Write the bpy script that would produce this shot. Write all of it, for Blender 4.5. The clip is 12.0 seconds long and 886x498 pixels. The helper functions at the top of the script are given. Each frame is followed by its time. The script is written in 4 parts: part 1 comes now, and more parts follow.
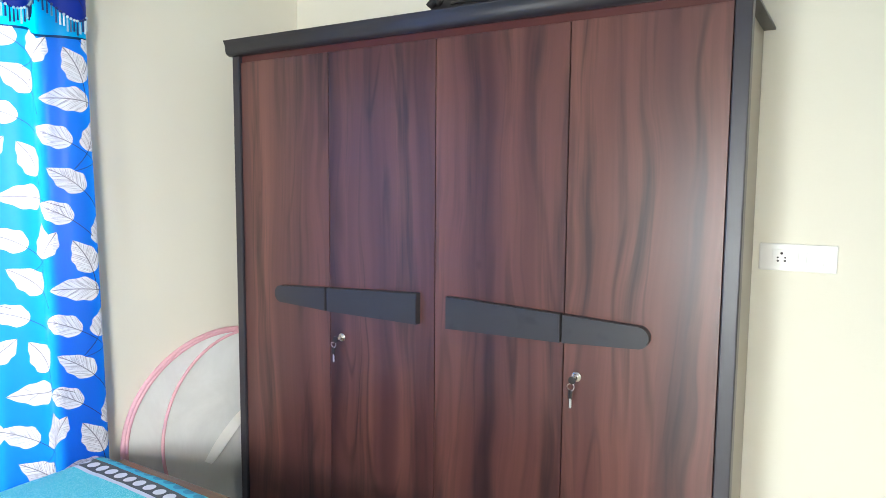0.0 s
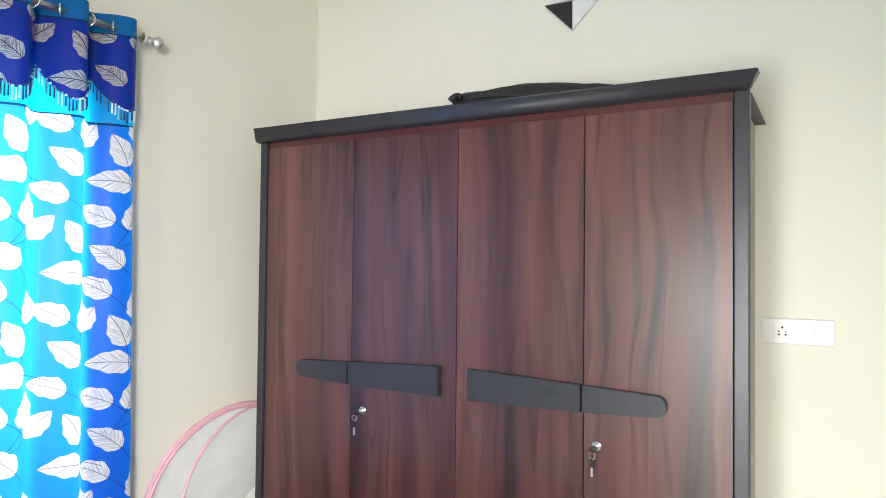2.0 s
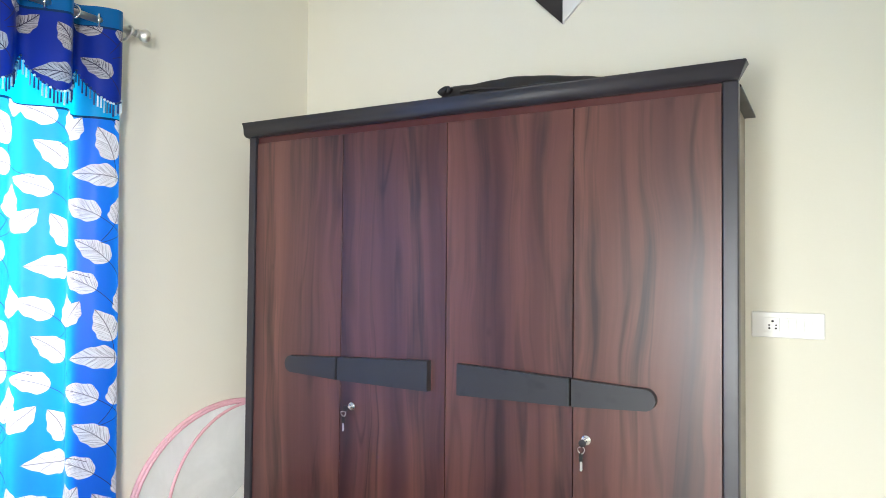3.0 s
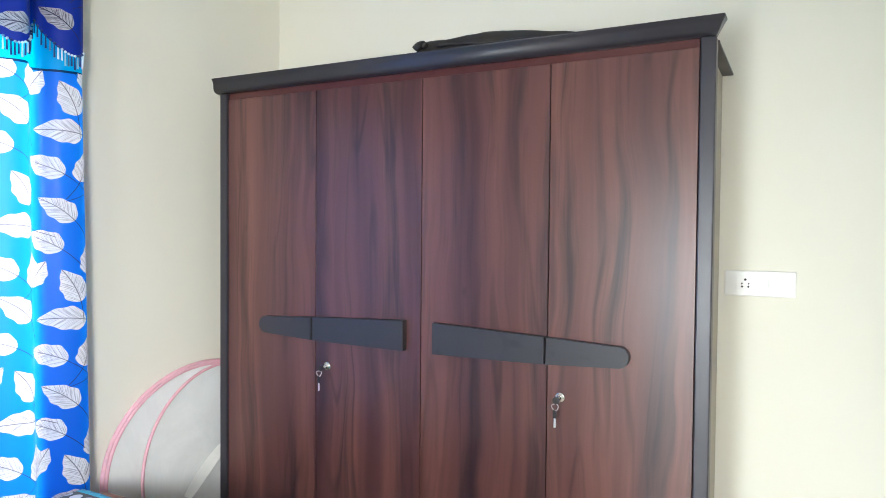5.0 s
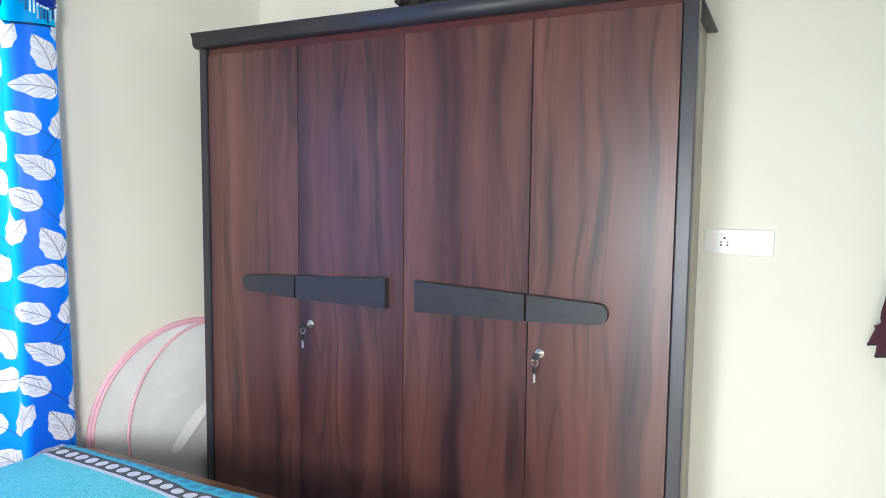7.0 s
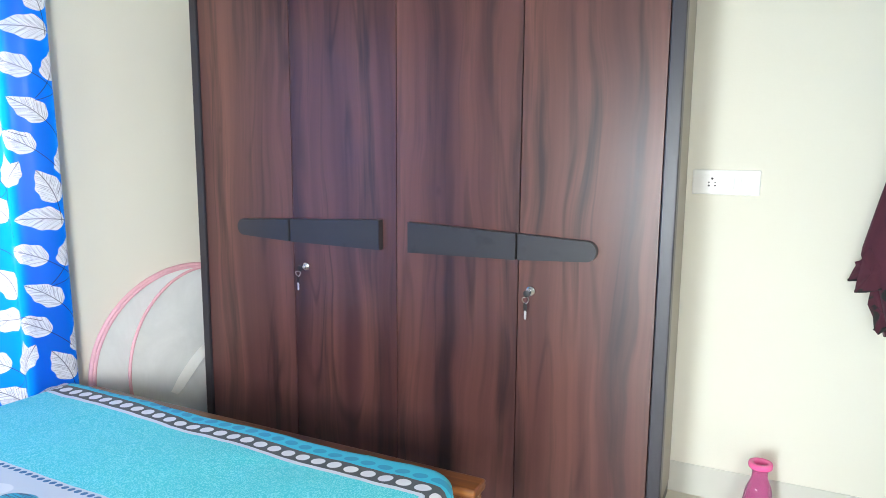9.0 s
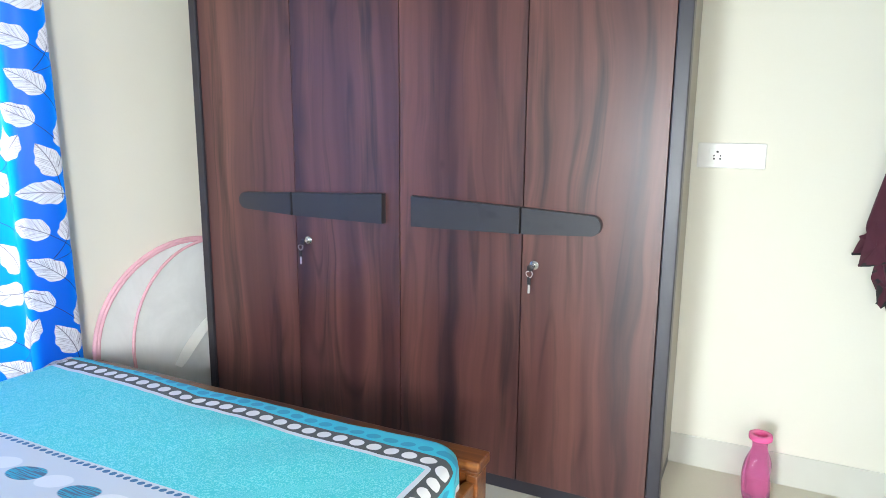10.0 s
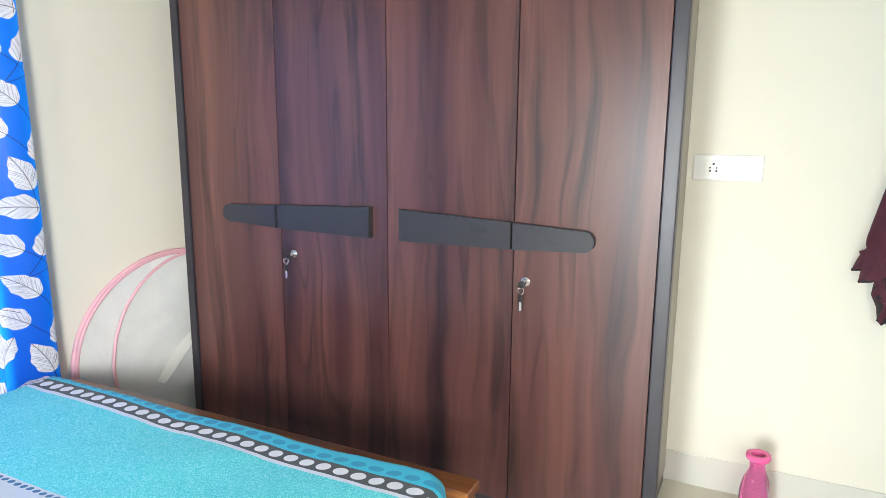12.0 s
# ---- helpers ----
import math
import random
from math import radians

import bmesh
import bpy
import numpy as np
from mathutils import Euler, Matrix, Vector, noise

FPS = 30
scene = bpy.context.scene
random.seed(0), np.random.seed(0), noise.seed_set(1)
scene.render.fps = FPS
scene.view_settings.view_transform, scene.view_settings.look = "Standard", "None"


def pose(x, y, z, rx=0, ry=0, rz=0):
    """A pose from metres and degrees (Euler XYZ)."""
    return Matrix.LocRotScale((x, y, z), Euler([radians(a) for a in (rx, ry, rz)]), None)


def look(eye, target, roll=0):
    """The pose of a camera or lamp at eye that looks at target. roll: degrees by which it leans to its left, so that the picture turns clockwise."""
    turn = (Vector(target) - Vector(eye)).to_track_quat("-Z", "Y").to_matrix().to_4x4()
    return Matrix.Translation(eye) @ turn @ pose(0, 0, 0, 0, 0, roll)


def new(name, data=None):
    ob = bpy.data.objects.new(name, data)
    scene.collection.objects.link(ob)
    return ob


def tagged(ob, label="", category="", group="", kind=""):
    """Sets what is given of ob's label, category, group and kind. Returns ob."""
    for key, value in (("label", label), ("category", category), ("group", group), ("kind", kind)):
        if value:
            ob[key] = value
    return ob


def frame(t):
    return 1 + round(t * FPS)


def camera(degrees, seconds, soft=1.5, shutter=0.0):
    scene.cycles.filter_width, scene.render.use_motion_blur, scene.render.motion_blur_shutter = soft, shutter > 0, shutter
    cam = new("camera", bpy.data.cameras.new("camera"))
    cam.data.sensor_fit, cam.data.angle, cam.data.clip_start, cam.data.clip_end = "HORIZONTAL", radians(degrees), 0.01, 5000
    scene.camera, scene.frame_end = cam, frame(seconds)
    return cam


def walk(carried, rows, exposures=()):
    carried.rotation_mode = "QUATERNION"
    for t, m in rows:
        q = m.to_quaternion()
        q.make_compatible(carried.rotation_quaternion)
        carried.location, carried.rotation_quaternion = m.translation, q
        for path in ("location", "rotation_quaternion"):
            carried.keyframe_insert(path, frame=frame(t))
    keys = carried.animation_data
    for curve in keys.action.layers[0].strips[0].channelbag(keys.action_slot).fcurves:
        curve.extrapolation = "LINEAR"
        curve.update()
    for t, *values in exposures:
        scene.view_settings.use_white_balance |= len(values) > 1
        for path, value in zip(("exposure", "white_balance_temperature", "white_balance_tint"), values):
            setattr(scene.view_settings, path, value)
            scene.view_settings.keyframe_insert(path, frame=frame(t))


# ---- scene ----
cam = camera(66.6, 12.0, soft=0.7)
PATH = [
    (0, (1.238, -1.964, 1.448), (0.196, -0.268, 1.257), 0.4),
    (0.5, (1.217, -2.068, 1.444), (0.198, -0.35, 1.348), 0.5),
    (1, (1.214, -2.15, 1.442), (0.211, -0.42, 1.416), 0.6),
    (1.5, (1.195, -2.18, 1.438), (0.195, -0.449, 1.464), 0.6),
    (2, (1.185, -2.159, 1.434), (0.185, -0.427, 1.484), 0.6),
    (2.5, (1.194, -2.14, 1.415), (0.197, -0.407, 1.477), 0.6),
    (4.5, (1.203, -2.115, 1.399), (0.256, -0.354, 1.377), 0.5),
    (5, (1.201, -2.104, 1.393), (0.265, -0.337, 1.339), 0.5),
    (5.5, (1.198, -2.103, 1.39), (0.27, -0.333, 1.298), 0.5),
    (6, (1.213, -2.092, 1.388), (0.29, -0.322, 1.266), 0.4),
    (6.5, (1.221, -2.087, 1.387), (0.308, -0.314, 1.237), 0.5),
    (8.5, (1.244, -2.154, 1.342), (0.358, -0.376, 1.108), 0.5),
    (9, (1.246, -2.139, 1.329), (0.37, -0.365, 1.036), 0.4),
    (9.5, (1.244, -2.145, 1.33), (0.383, -0.376, 0.972), 0.5),
    (10, (1.226, -2.139, 1.336), (0.361, -0.375, 0.96), 0.4),
    (10.5, (1.215, -2.125, 1.331), (0.353, -0.361, 0.953), 0.5),
    (11, (1.21, -2.119, 1.34), (0.353, -0.355, 0.953), 0.4),
    (11.5, (1.202, -2.097, 1.357), (0.347, -0.331, 0.968), 0.4),
    (12, (1.208, -2.06, 1.375), (0.358, -0.289, 0.999), 0.4),
]
walk(cam, [(t, look(eye, target, roll)) for t, eye, target, roll in PATH],
     [(0.0, 0.0, 6400, 10), (2.0, -0.06, 6560, 11), (5.0, -0.06, 6250, 11), (9.0, 0.0, 6120, 10), (10.7, 0.03, 6150, 10), (12.0, 0.05, 6450, 11)])

# ---- world and light ----
world = bpy.data.worlds.new("sky")
scene.world = world
world.use_nodes = True
wn = world.node_tree.nodes
sky = wn.new("ShaderNodeTexSky")
sky.sky_type, sky.sun_disc = "NISHITA", False
sky.sun_elevation, sky.sun_rotation = radians(55), radians(200)
wn["Background"].inputs["Strength"].default_value = 0.12
world.node_tree.links.new(sky.outputs[0], wn["Background"].inputs["Color"])


def area_light(name, m, w, h, power, colour, spread=180):
    d = bpy.data.lights.new(name, "AREA")
    d.shape, d.size, d.size_y, d.energy, d.color = "RECTANGLE", w, h, power, colour
    d.spread = radians(spread)
    ob = new(name, d)
    ob.matrix_world = m
    return ob


# daylight in the openings: beside the bed, and the glazed door behind the camera
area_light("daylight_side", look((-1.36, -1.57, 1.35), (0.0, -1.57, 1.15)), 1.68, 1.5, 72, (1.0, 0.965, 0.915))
area_light("daylight_rear", look((0.60, -4.02, 0.80), (1.35, 0.5, 0.20)), 0.62, 1.35, 60, (0.925, 0.985, 0.97), 112)
# unseen fill, added to brighten the west wall, net and bed
area_light("fill_rear_side", look((2.35, -4.02, 1.56), (-1.0, -0.40, 0.60)), 0.85, 1.0, 50, (1.0, 0.975, 0.92), 72)


# ---- node helpers ----
class Mat:
    def __init__(self, name, tree=None):
        if tree:
            self.t = tree
            return
        self.m = bpy.data.materials.new(name)
        self.m.use_nodes = True
        self.t = self.m.node_tree
        self.b = self.t.nodes["Principled BSDF"]

    def put(self, node, key, v):
        s = node.inputs[key]
        if isinstance(v, bpy.types.NodeSocket):
            self.t.links.new(v, s)
        elif isinstance(v, (tuple, list)) and len(v) == 3 and s.type == "RGBA":
            s.default_value = (*v, 1)
        else:
            s.default_value = v

    def node(self, kind, ins=None, blend_type="", rotation_type="", feature=""):
        n = self.t.nodes.new("ShaderNode" + kind)
        if blend_type:
            n.blend_type = blend_type
        if rotation_type:
            n.rotation_type = rotation_type
        if feature:
            n.feature = feature
        for k, v in (ins or {}).items():
            self.put(n, k, v)
        return n

    def calc(self, op, a, b=0.0, c=0.0, clamp=False):
        n = self.t.nodes.new("ShaderNodeMath")
        n.operation, n.use_clamp = op, clamp
        for i, v in enumerate((a, b, c)):
            self.put(n, i, v)
        return n.outputs[0]

    def vec(self, op, a, b=(0, 0, 0), c=(0, 0, 0)):
        n = self.t.nodes.new("ShaderNodeVectorMath")
        n.operation = op
        for i, v in enumerate((a, b, c)):
            self.put(n, i, v)
        return n.outputs[0]

    def xyz(self, v):
        n = self.node("SeparateXYZ", {0: v})
        return n.outputs[0], n.outputs[1], n.outputs[2]

    def join(self, x, y, z):
        return self.node("CombineXYZ", {0: x, 1: y, 2: z}).outputs[0]

    def mix(self, f, a, b, mode="MIX"):
        n = self.node("MixRGB", blend_type=mode)
        for i, v in enumerate((f, a, b)):
            self.put(n, i, v)
        return n.outputs[0]

    def ramp(self, f, stops):
        n = self.node("ValToRGB", {0: f})
        e = n.color_ramp.elements
        while len(e) < len(stops):
            e.new(0.5)
        for el, (p, c) in zip(e, stops):
            el.position, el.color = p, (*c, 1) if isinstance(c, tuple) else (c, c, c, 1)
        return n.outputs[0]

    def noise(self, v, scale, detail=3.0, rough=0.5, dist=0.0):
        return self.node("TexNoise", {"Vector": v, "Scale": scale, "Detail": detail, "Roughness": rough, "Distortion": dist}).outputs[0]

    def coords(self, which="Object"):
        return self.node("TexCoord").outputs[which]

    def bump(self, h, strength, dist):
        n = self.node("Bump", {"Height": h, "Strength": strength, "Distance": dist})
        self.put(self.b, "Normal", n.outputs[0])

    def set(self, colour=None, rough=None, metal=None, **more):
        for k, v in (("Base Color", colour), ("Roughness", rough), ("Metallic", metal)):
            if v is not None:
                self.put(self.b, k, v)
        for k, v in more.items():
            self.put(self.b, k.replace("_", " "), v)
        return self.m


# ---- materials ----
def paint(name, a, b, rough=0.75):
    q = Mat(name)
    p = q.coords()
    big, fine = q.noise(p, 1.3, 3), q.noise(p, 140, 2)
    q.bump(fine, 0.12, 0.002)
    return q.set(q.mix(q.ramp(big, [(0.3, 0.0), (0.7, 1.0)]), a, b), rough)


def walnut():
    """Walnut laminate with upright grain: soft bands, feathered dark streaks and thin wandering lines; every board differs."""
    q = Mat("walnut_laminate")
    x, y, z = q.xyz(q.coords())
    off = q.calc("MULTIPLY", q.node("ObjectInfo").outputs["Random"], 37.0)

    def field(px, pz, shift, across, detail=2.0, rough=0.5):
        return q.noise(q.join(q.calc("MULTIPLY", across, px), q.calc("ADD", off, shift), q.calc("MULTIPLY", z, pz)), 1.0, detail, rough)
    sway = q.calc("MULTIPLY", q.calc("SUBTRACT", field(2.4, 1.0, 0.0, x), 0.5), 0.17)
    wave = q.calc("MULTIPLY", q.calc("SUBTRACT", field(7.0, 3.2, 5.0, x), 0.5), 0.020)
    xs = q.calc("ADD", q.calc("ADD", x, sway), wave)
    broad = field(8.0, 0.26, 0.0, xs, 2, 0.45)
    band = field(24.0, 0.34, 2.0, xs, 2, 0.5)
    streak = field(11.0, 0.62, 9.0, xs, 4, 0.62)
    fine = field(170.0, 2.6, 0.0, xs, 3, 0.6)
    c = q.ramp(broad, [(0.28, (0.046, 0.0185, 0.0205)), (0.46, (0.094, 0.0375, 0.0345)), (0.60, (0.144, 0.0585, 0.046)), (0.80, (0.184, 0.079, 0.058))])
    c = q.mix(q.calc("MULTIPLY", q.ramp(band, [(0.40, 0.0), (0.62, 1.0)]), 0.40), c, (0.058, 0.021, 0.020))
    c = q.mix(q.calc("MULTIPLY", q.ramp(streak, [(0.49, 0.0), (0.65, 1.0)]), 0.78), c, (0.019, 0.012, 0.0145))
    # growth lines that close into long arches, only in some stretches of the board
    rings = q.calc("MULTIPLY", field(4.6, 0.42, 14.0, xs, 1, 0.4), 11.0)
    line = q.calc("ABSOLUTE", q.calc("SUBTRACT", q.calc("FRACT", rings), 0.5))
    where = q.ramp(field(5.0, 0.9, 21.0, x, 2), [(0.44, 0.0), (0.60, 1.0)])
    c = q.mix(q.calc("MULTIPLY", q.calc("MULTIPLY", q.ramp(line, [(0.02, 1.0), (0.13, 0.0)]), where), 0.55), c, (0.022, 0.010, 0.011))
    c = q.mix(q.calc("MULTIPLY", q.ramp(fine, [(0.35, 0.0), (0.75, 1.0)]), 0.13), c, (0.050, 0.020, 0.018))
    knot = q.node("TexVoronoi", {"Vector": q.join(q.calc("MULTIPLY", x, 3.2), off, q.calc("MULTIPLY", z, 2.0)), "Scale": 1.0}).outputs["Distance"]
    c = q.mix(q.ramp(knot, [(0.015, 0.55), (0.050, 0.0)]), c, (0.03, 0.012, 0.010))
    q.bump(fine, 0.03, 0.001)
    return q.set(c, q.calc("MULTIPLY_ADD", broad, 0.08, 0.31), Specular_IOR_Level=0.52)


def plain(name, colour, rough, metal=0.0, vary=0.15, scale=9.0, **more):
    q = Mat(name)
    n = q.noise(q.coords(), scale, 4)
    fine = q.noise(q.coords(), scale * 14, 2)
    lo = tuple(v * (1 - vary) for v in colour)
    hi = tuple(min(1, v * (1 + vary)) for v in colour)
    q.bump(fine, 0.05, 0.001)
    return q.set(q.mix(n, lo, hi), q.calc("MULTIPLY_ADD", n, 0.12, rough - 0.06), metal, **more)


def bed_wood():
    q = Mat("varnished_wood")
    x, y, z = q.xyz(q.coords())
    g = q.noise(q.join(q.calc("MULTIPLY", x, 2.5), q.calc("MULTIPLY", y, 45), q.calc("MULTIPLY", z, 45)), 1.0, 4, 0.6, 0.4)
    c = q.ramp(g, [(0.3, (0.085, 0.024, 0.007)), (0.55, (0.185, 0.060, 0.014)), (0.75, (0.29, 0.112, 0.026))])
    return q.set(c, 0.28, Coat_Weight=0.4)


def floor_mat():
    q = Mat("cream_floor_tile")
    p = q.coords()
    n = q.noise(p, 2.2, 5, 0.6)
    f = q.noise(p, 90, 3)
    c = q.mix(n, (0.66, 0.62, 0.50), (0.72, 0.68, 0.57))
    c = q.mix(q.calc("MULTIPLY", f, 0.25), c, (0.58, 0.53, 0.42))
    return q.set(c, 0.16)


def leaf_group():
    """One printed leaf: its outline and its veins, from metres across the cloth."""
    g = bpy.data.node_groups.new("printed_leaf", "ShaderNodeTree")
    for nm, ty in (("Point", "NodeSocketVector"), ("Center", "NodeSocketVector"), ("Angle", "NodeSocketFloat"), ("Length", "NodeSocketFloat")):
        g.interface.new_socket(nm, in_out="INPUT", socket_type=ty)
    for nm in ("Mask", "Vein"):
        g.interface.new_socket(nm, in_out="OUTPUT", socket_type="NodeSocketFloat")
    q = Mat("", g)
    gi, go = g.nodes.new("NodeGroupInput"), g.nodes.new("NodeGroupOutput")
    d = q.vec("SUBTRACT", gi.outputs[0], gi.outputs[1])
    d = q.vec("WRAP", d, (TILE_U / 2, TILE_V / 2, 1), (-TILE_U / 2, -TILE_V / 2, -1))
    rot = q.node("VectorRotate", {"Vector": d, "Angle": q.calc("MULTIPLY", gi.outputs[2], -1.0)}, rotation_type="Z_AXIS")
    x, y, z = q.xyz(rot.outputs[0])
    s = q.calc("DIVIDE", x, gi.outputs[3])
    bend = q.calc("MULTIPLY", q.calc("MULTIPLY", s, s), 0.20)
    off = q.calc("SUBTRACT", q.calc("DIVIDE", y, gi.outputs[3]), bend)
    w = q.calc("ABSOLUTE", off)
    a = q.calc("POWER", q.calc("MAXIMUM", q.calc("ADD", s, 0.5), 0.0), 0.55)
    b = q.calc("POWER", q.calc("MAXIMUM", q.calc("SUBTRACT", 0.5, s), 0.0), 1.0)
    scal = q.calc("MULTIPLY", q.calc("SINE", q.calc("MULTIPLY_ADD", s, 19.0, q.calc("MULTIPLY", q.calc("SIGN", off), 1.3))), 0.018)
    half = q.calc("ADD", q.calc("MULTIPLY", q.calc("MULTIPLY", a, b), 0.88), q.calc("MULTIPLY", scal, q.calc("MULTIPLY", q.calc("MULTIPLY", a, b), 3.0)))
    mask = q.calc("MULTIPLY", q.calc("SUBTRACT", half, w), 60.0, clamp=True)
    rib = q.calc("SUBTRACT", 1.0, q.calc("MULTIPLY", w, 48.0), clamp=True)
    # side veins sweep from the rib towards the tip; fine brush strokes lie between them
    flow = q.calc("SUBTRACT", s, q.calc("MULTIPLY", q.calc("POWER", w, 0.8), 0.95))
    f = q.calc("FRACT", q.calc("ADD", q.calc("MULTIPLY", flow, 7.0), q.calc("MULTIPLY", q.calc("SIGN", off), 0.25)))
    side = q.calc("MULTIPLY", q.calc("SUBTRACT", 0.075, q.calc("ABSOLUTE", q.calc("SUBTRACT", f, 0.5))), 16.0, clamp=True)
    brush = q.noise(q.join(q.calc("MULTIPLY", flow, 42.0), q.calc("MULTIPLY", off, 3.0), gi.outputs[2]), 1.0, 2, 0.6)
    brush = q.calc("MULTIPLY", q.calc("SUBTRACT", brush, 0.50), 6.0, clamp=True)
    near = q.calc("SUBTRACT", 1.0, q.calc("DIVIDE", w, q.calc("MAXIMUM", half, 0.02)), clamp=True)
    vein = q.calc("MAXIMUM", rib, q.calc("MAXIMUM", q.calc("MULTIPLY", side, 0.7), q.calc("MULTIPLY", brush, q.calc("MULTIPLY_ADD", near, 0.55, 0.30))))
    # a short stalk
    stalk = q.calc("MULTIPLY", q.calc("SUBTRACT", 0.013, w), 130.0, clamp=True)
    stalk = q.calc("MULTIPLY", stalk, q.calc("MULTIPLY", q.calc("LESS_THAN", s, -0.46), q.calc("GREATER_THAN", s, -1.12)))
    g.links.new(q.calc("MAXIMUM", mask, 0.0), go.inputs[0])
    g.links.new(q.calc("MAXIMUM", q.calc("MULTIPLY", vein, mask), stalk), go.inputs[1])
    return g


TILE_U, TILE_V = 0.343, 0.645
# place across and down the cloth, the way the tip points, length
LEAVES = [(0.284, -0.065, 178, 0.145), (0.242, -0.185, 156, 0.130), (0.357, -0.183, 75, 0.128), (0.278, -0.330, 139, 0.129), (0.238, -0.439, 150, 0.128),
          (0.366, -0.503, 88, 0.122), (0.312, -0.595, 114, 0.137), (0.223, -0.556, 55, 0.112), (0.076, -0.120, 160, 0.122), (0.059, -0.242, 44, 0.121),
          (0.154, -0.266, 119, 0.137), (0.127, -0.390, 177, 0.143), (0.084, -0.522, 151, 0.126), (0.195, -0.537, 89, 0.136), (0.129, -0.011, 138, 0.136)]


def curtain_cloth(name, deep, bright, border=None, leaf=(0.86, 0.86, 0.90), thin=0.5, ink=0.9, size=0.90):
    """Printed satin that lets daylight through: pale leaves on blue."""
    q = Mat(name)
    uv = q.coords("UV")
    u, v, _ = q.xyz(uv)
    g = leaf_group()
    mask = vein = None
    for cu, cv, ang, ln in LEAVES:
        n = q.t.nodes.new("ShaderNodeGroup")
        n.node_tree = g
        q.put(n, "Point", uv)
        q.put(n, "Center", (cu, cv + 1.79, 0))
        q.put(n, "Angle", radians(ang))
        q.put(n, "Length", ln * size)
        mask = n.outputs[0] if mask is None else q.calc("MAXIMUM", mask, n.outputs[0])
        vein = n.outputs[1] if vein is None else q.calc("MAXIMUM", vein, n.outputs[1])
    weave = q.noise(q.join(q.calc("MULTIPLY", u, 900), q.calc("MULTIPLY", v, 60), 0.0), 1.0, 2)
    cloth = q.mix(q.calc("MULTIPLY", weave, 0.35), deep, tuple(c * 0.7 for c in deep))
    thru = q.mix(q.calc("MULTIPLY", weave, 0.25), bright, tuple(c * 0.75 for c in bright))
    if border:
        low, high, deep2, bright2 = border
        band = q.calc("MULTIPLY", q.calc("GREATER_THAN", v, low), q.calc("LESS_THAN", v, high))
        seam = q.calc("LESS_THAN", q.calc("ABSOLUTE", q.calc("SUBTRACT", v, low)), 0.004)
        keep = q.calc("SUBTRACT", 1.0, band)
        mask, vein = q.calc("MULTIPLY", mask, keep), q.calc("MULTIPLY", vein, keep)
        cloth, thru = q.mix(band, cloth, deep2), q.mix(band, thru, bright2)
        cloth, thru = q.mix(seam, cloth, (0.0, 0.03, 0.12)), q.mix(seam, thru, (0.0, 0.04, 0.12))
    cloth, thru = q.mix(mask, cloth, leaf), q.mix(mask, thru, (0.60, 0.61, 0.66))
    ink = q.calc("MULTIPLY", vein, ink, clamp=True)
    cloth, thru = q.mix(ink, cloth, (0.030, 0.022, 0.055)), q.mix(ink, thru, (0.03, 0.025, 0.08))
    q.set(cloth, 0.36, Specular_IOR_Level=0.25)
    tr = q.node("BsdfTranslucent", {"Color": thru})
    mixn = q.node("MixShader", {0: thin, 1: q.b.outputs[0], 2: tr.outputs[0]})
    out = q.t.nodes["Material Output"]
    q.t.links.new(mixn.outputs[0], out.inputs["Surface"])
    return q.m


def ovals(q, x, y, px, rx, ry, y0, skew=0.0, shift=0.0):
    """A row of printed ovals along x, at height y0 of the cloth."""
    dy = q.calc("SUBTRACT", y, y0)
    fx = q.calc("SUBTRACT", q.calc("FRACT", q.calc("DIVIDE", q.calc("ADD", q.calc("ADD", x, 10.0 + shift), q.calc("MULTIPLY", dy, skew)), px)), 0.5)
    a, b = q.calc("MULTIPLY", fx, px / rx), q.calc("DIVIDE", dy, ry)
    r = q.calc("ADD", q.calc("MULTIPLY", a, a), q.calc("MULTIPLY", b, b))
    return q.calc("MULTIPLY", q.calc("SUBTRACT", 1.0, r), 6.0, clamp=True)


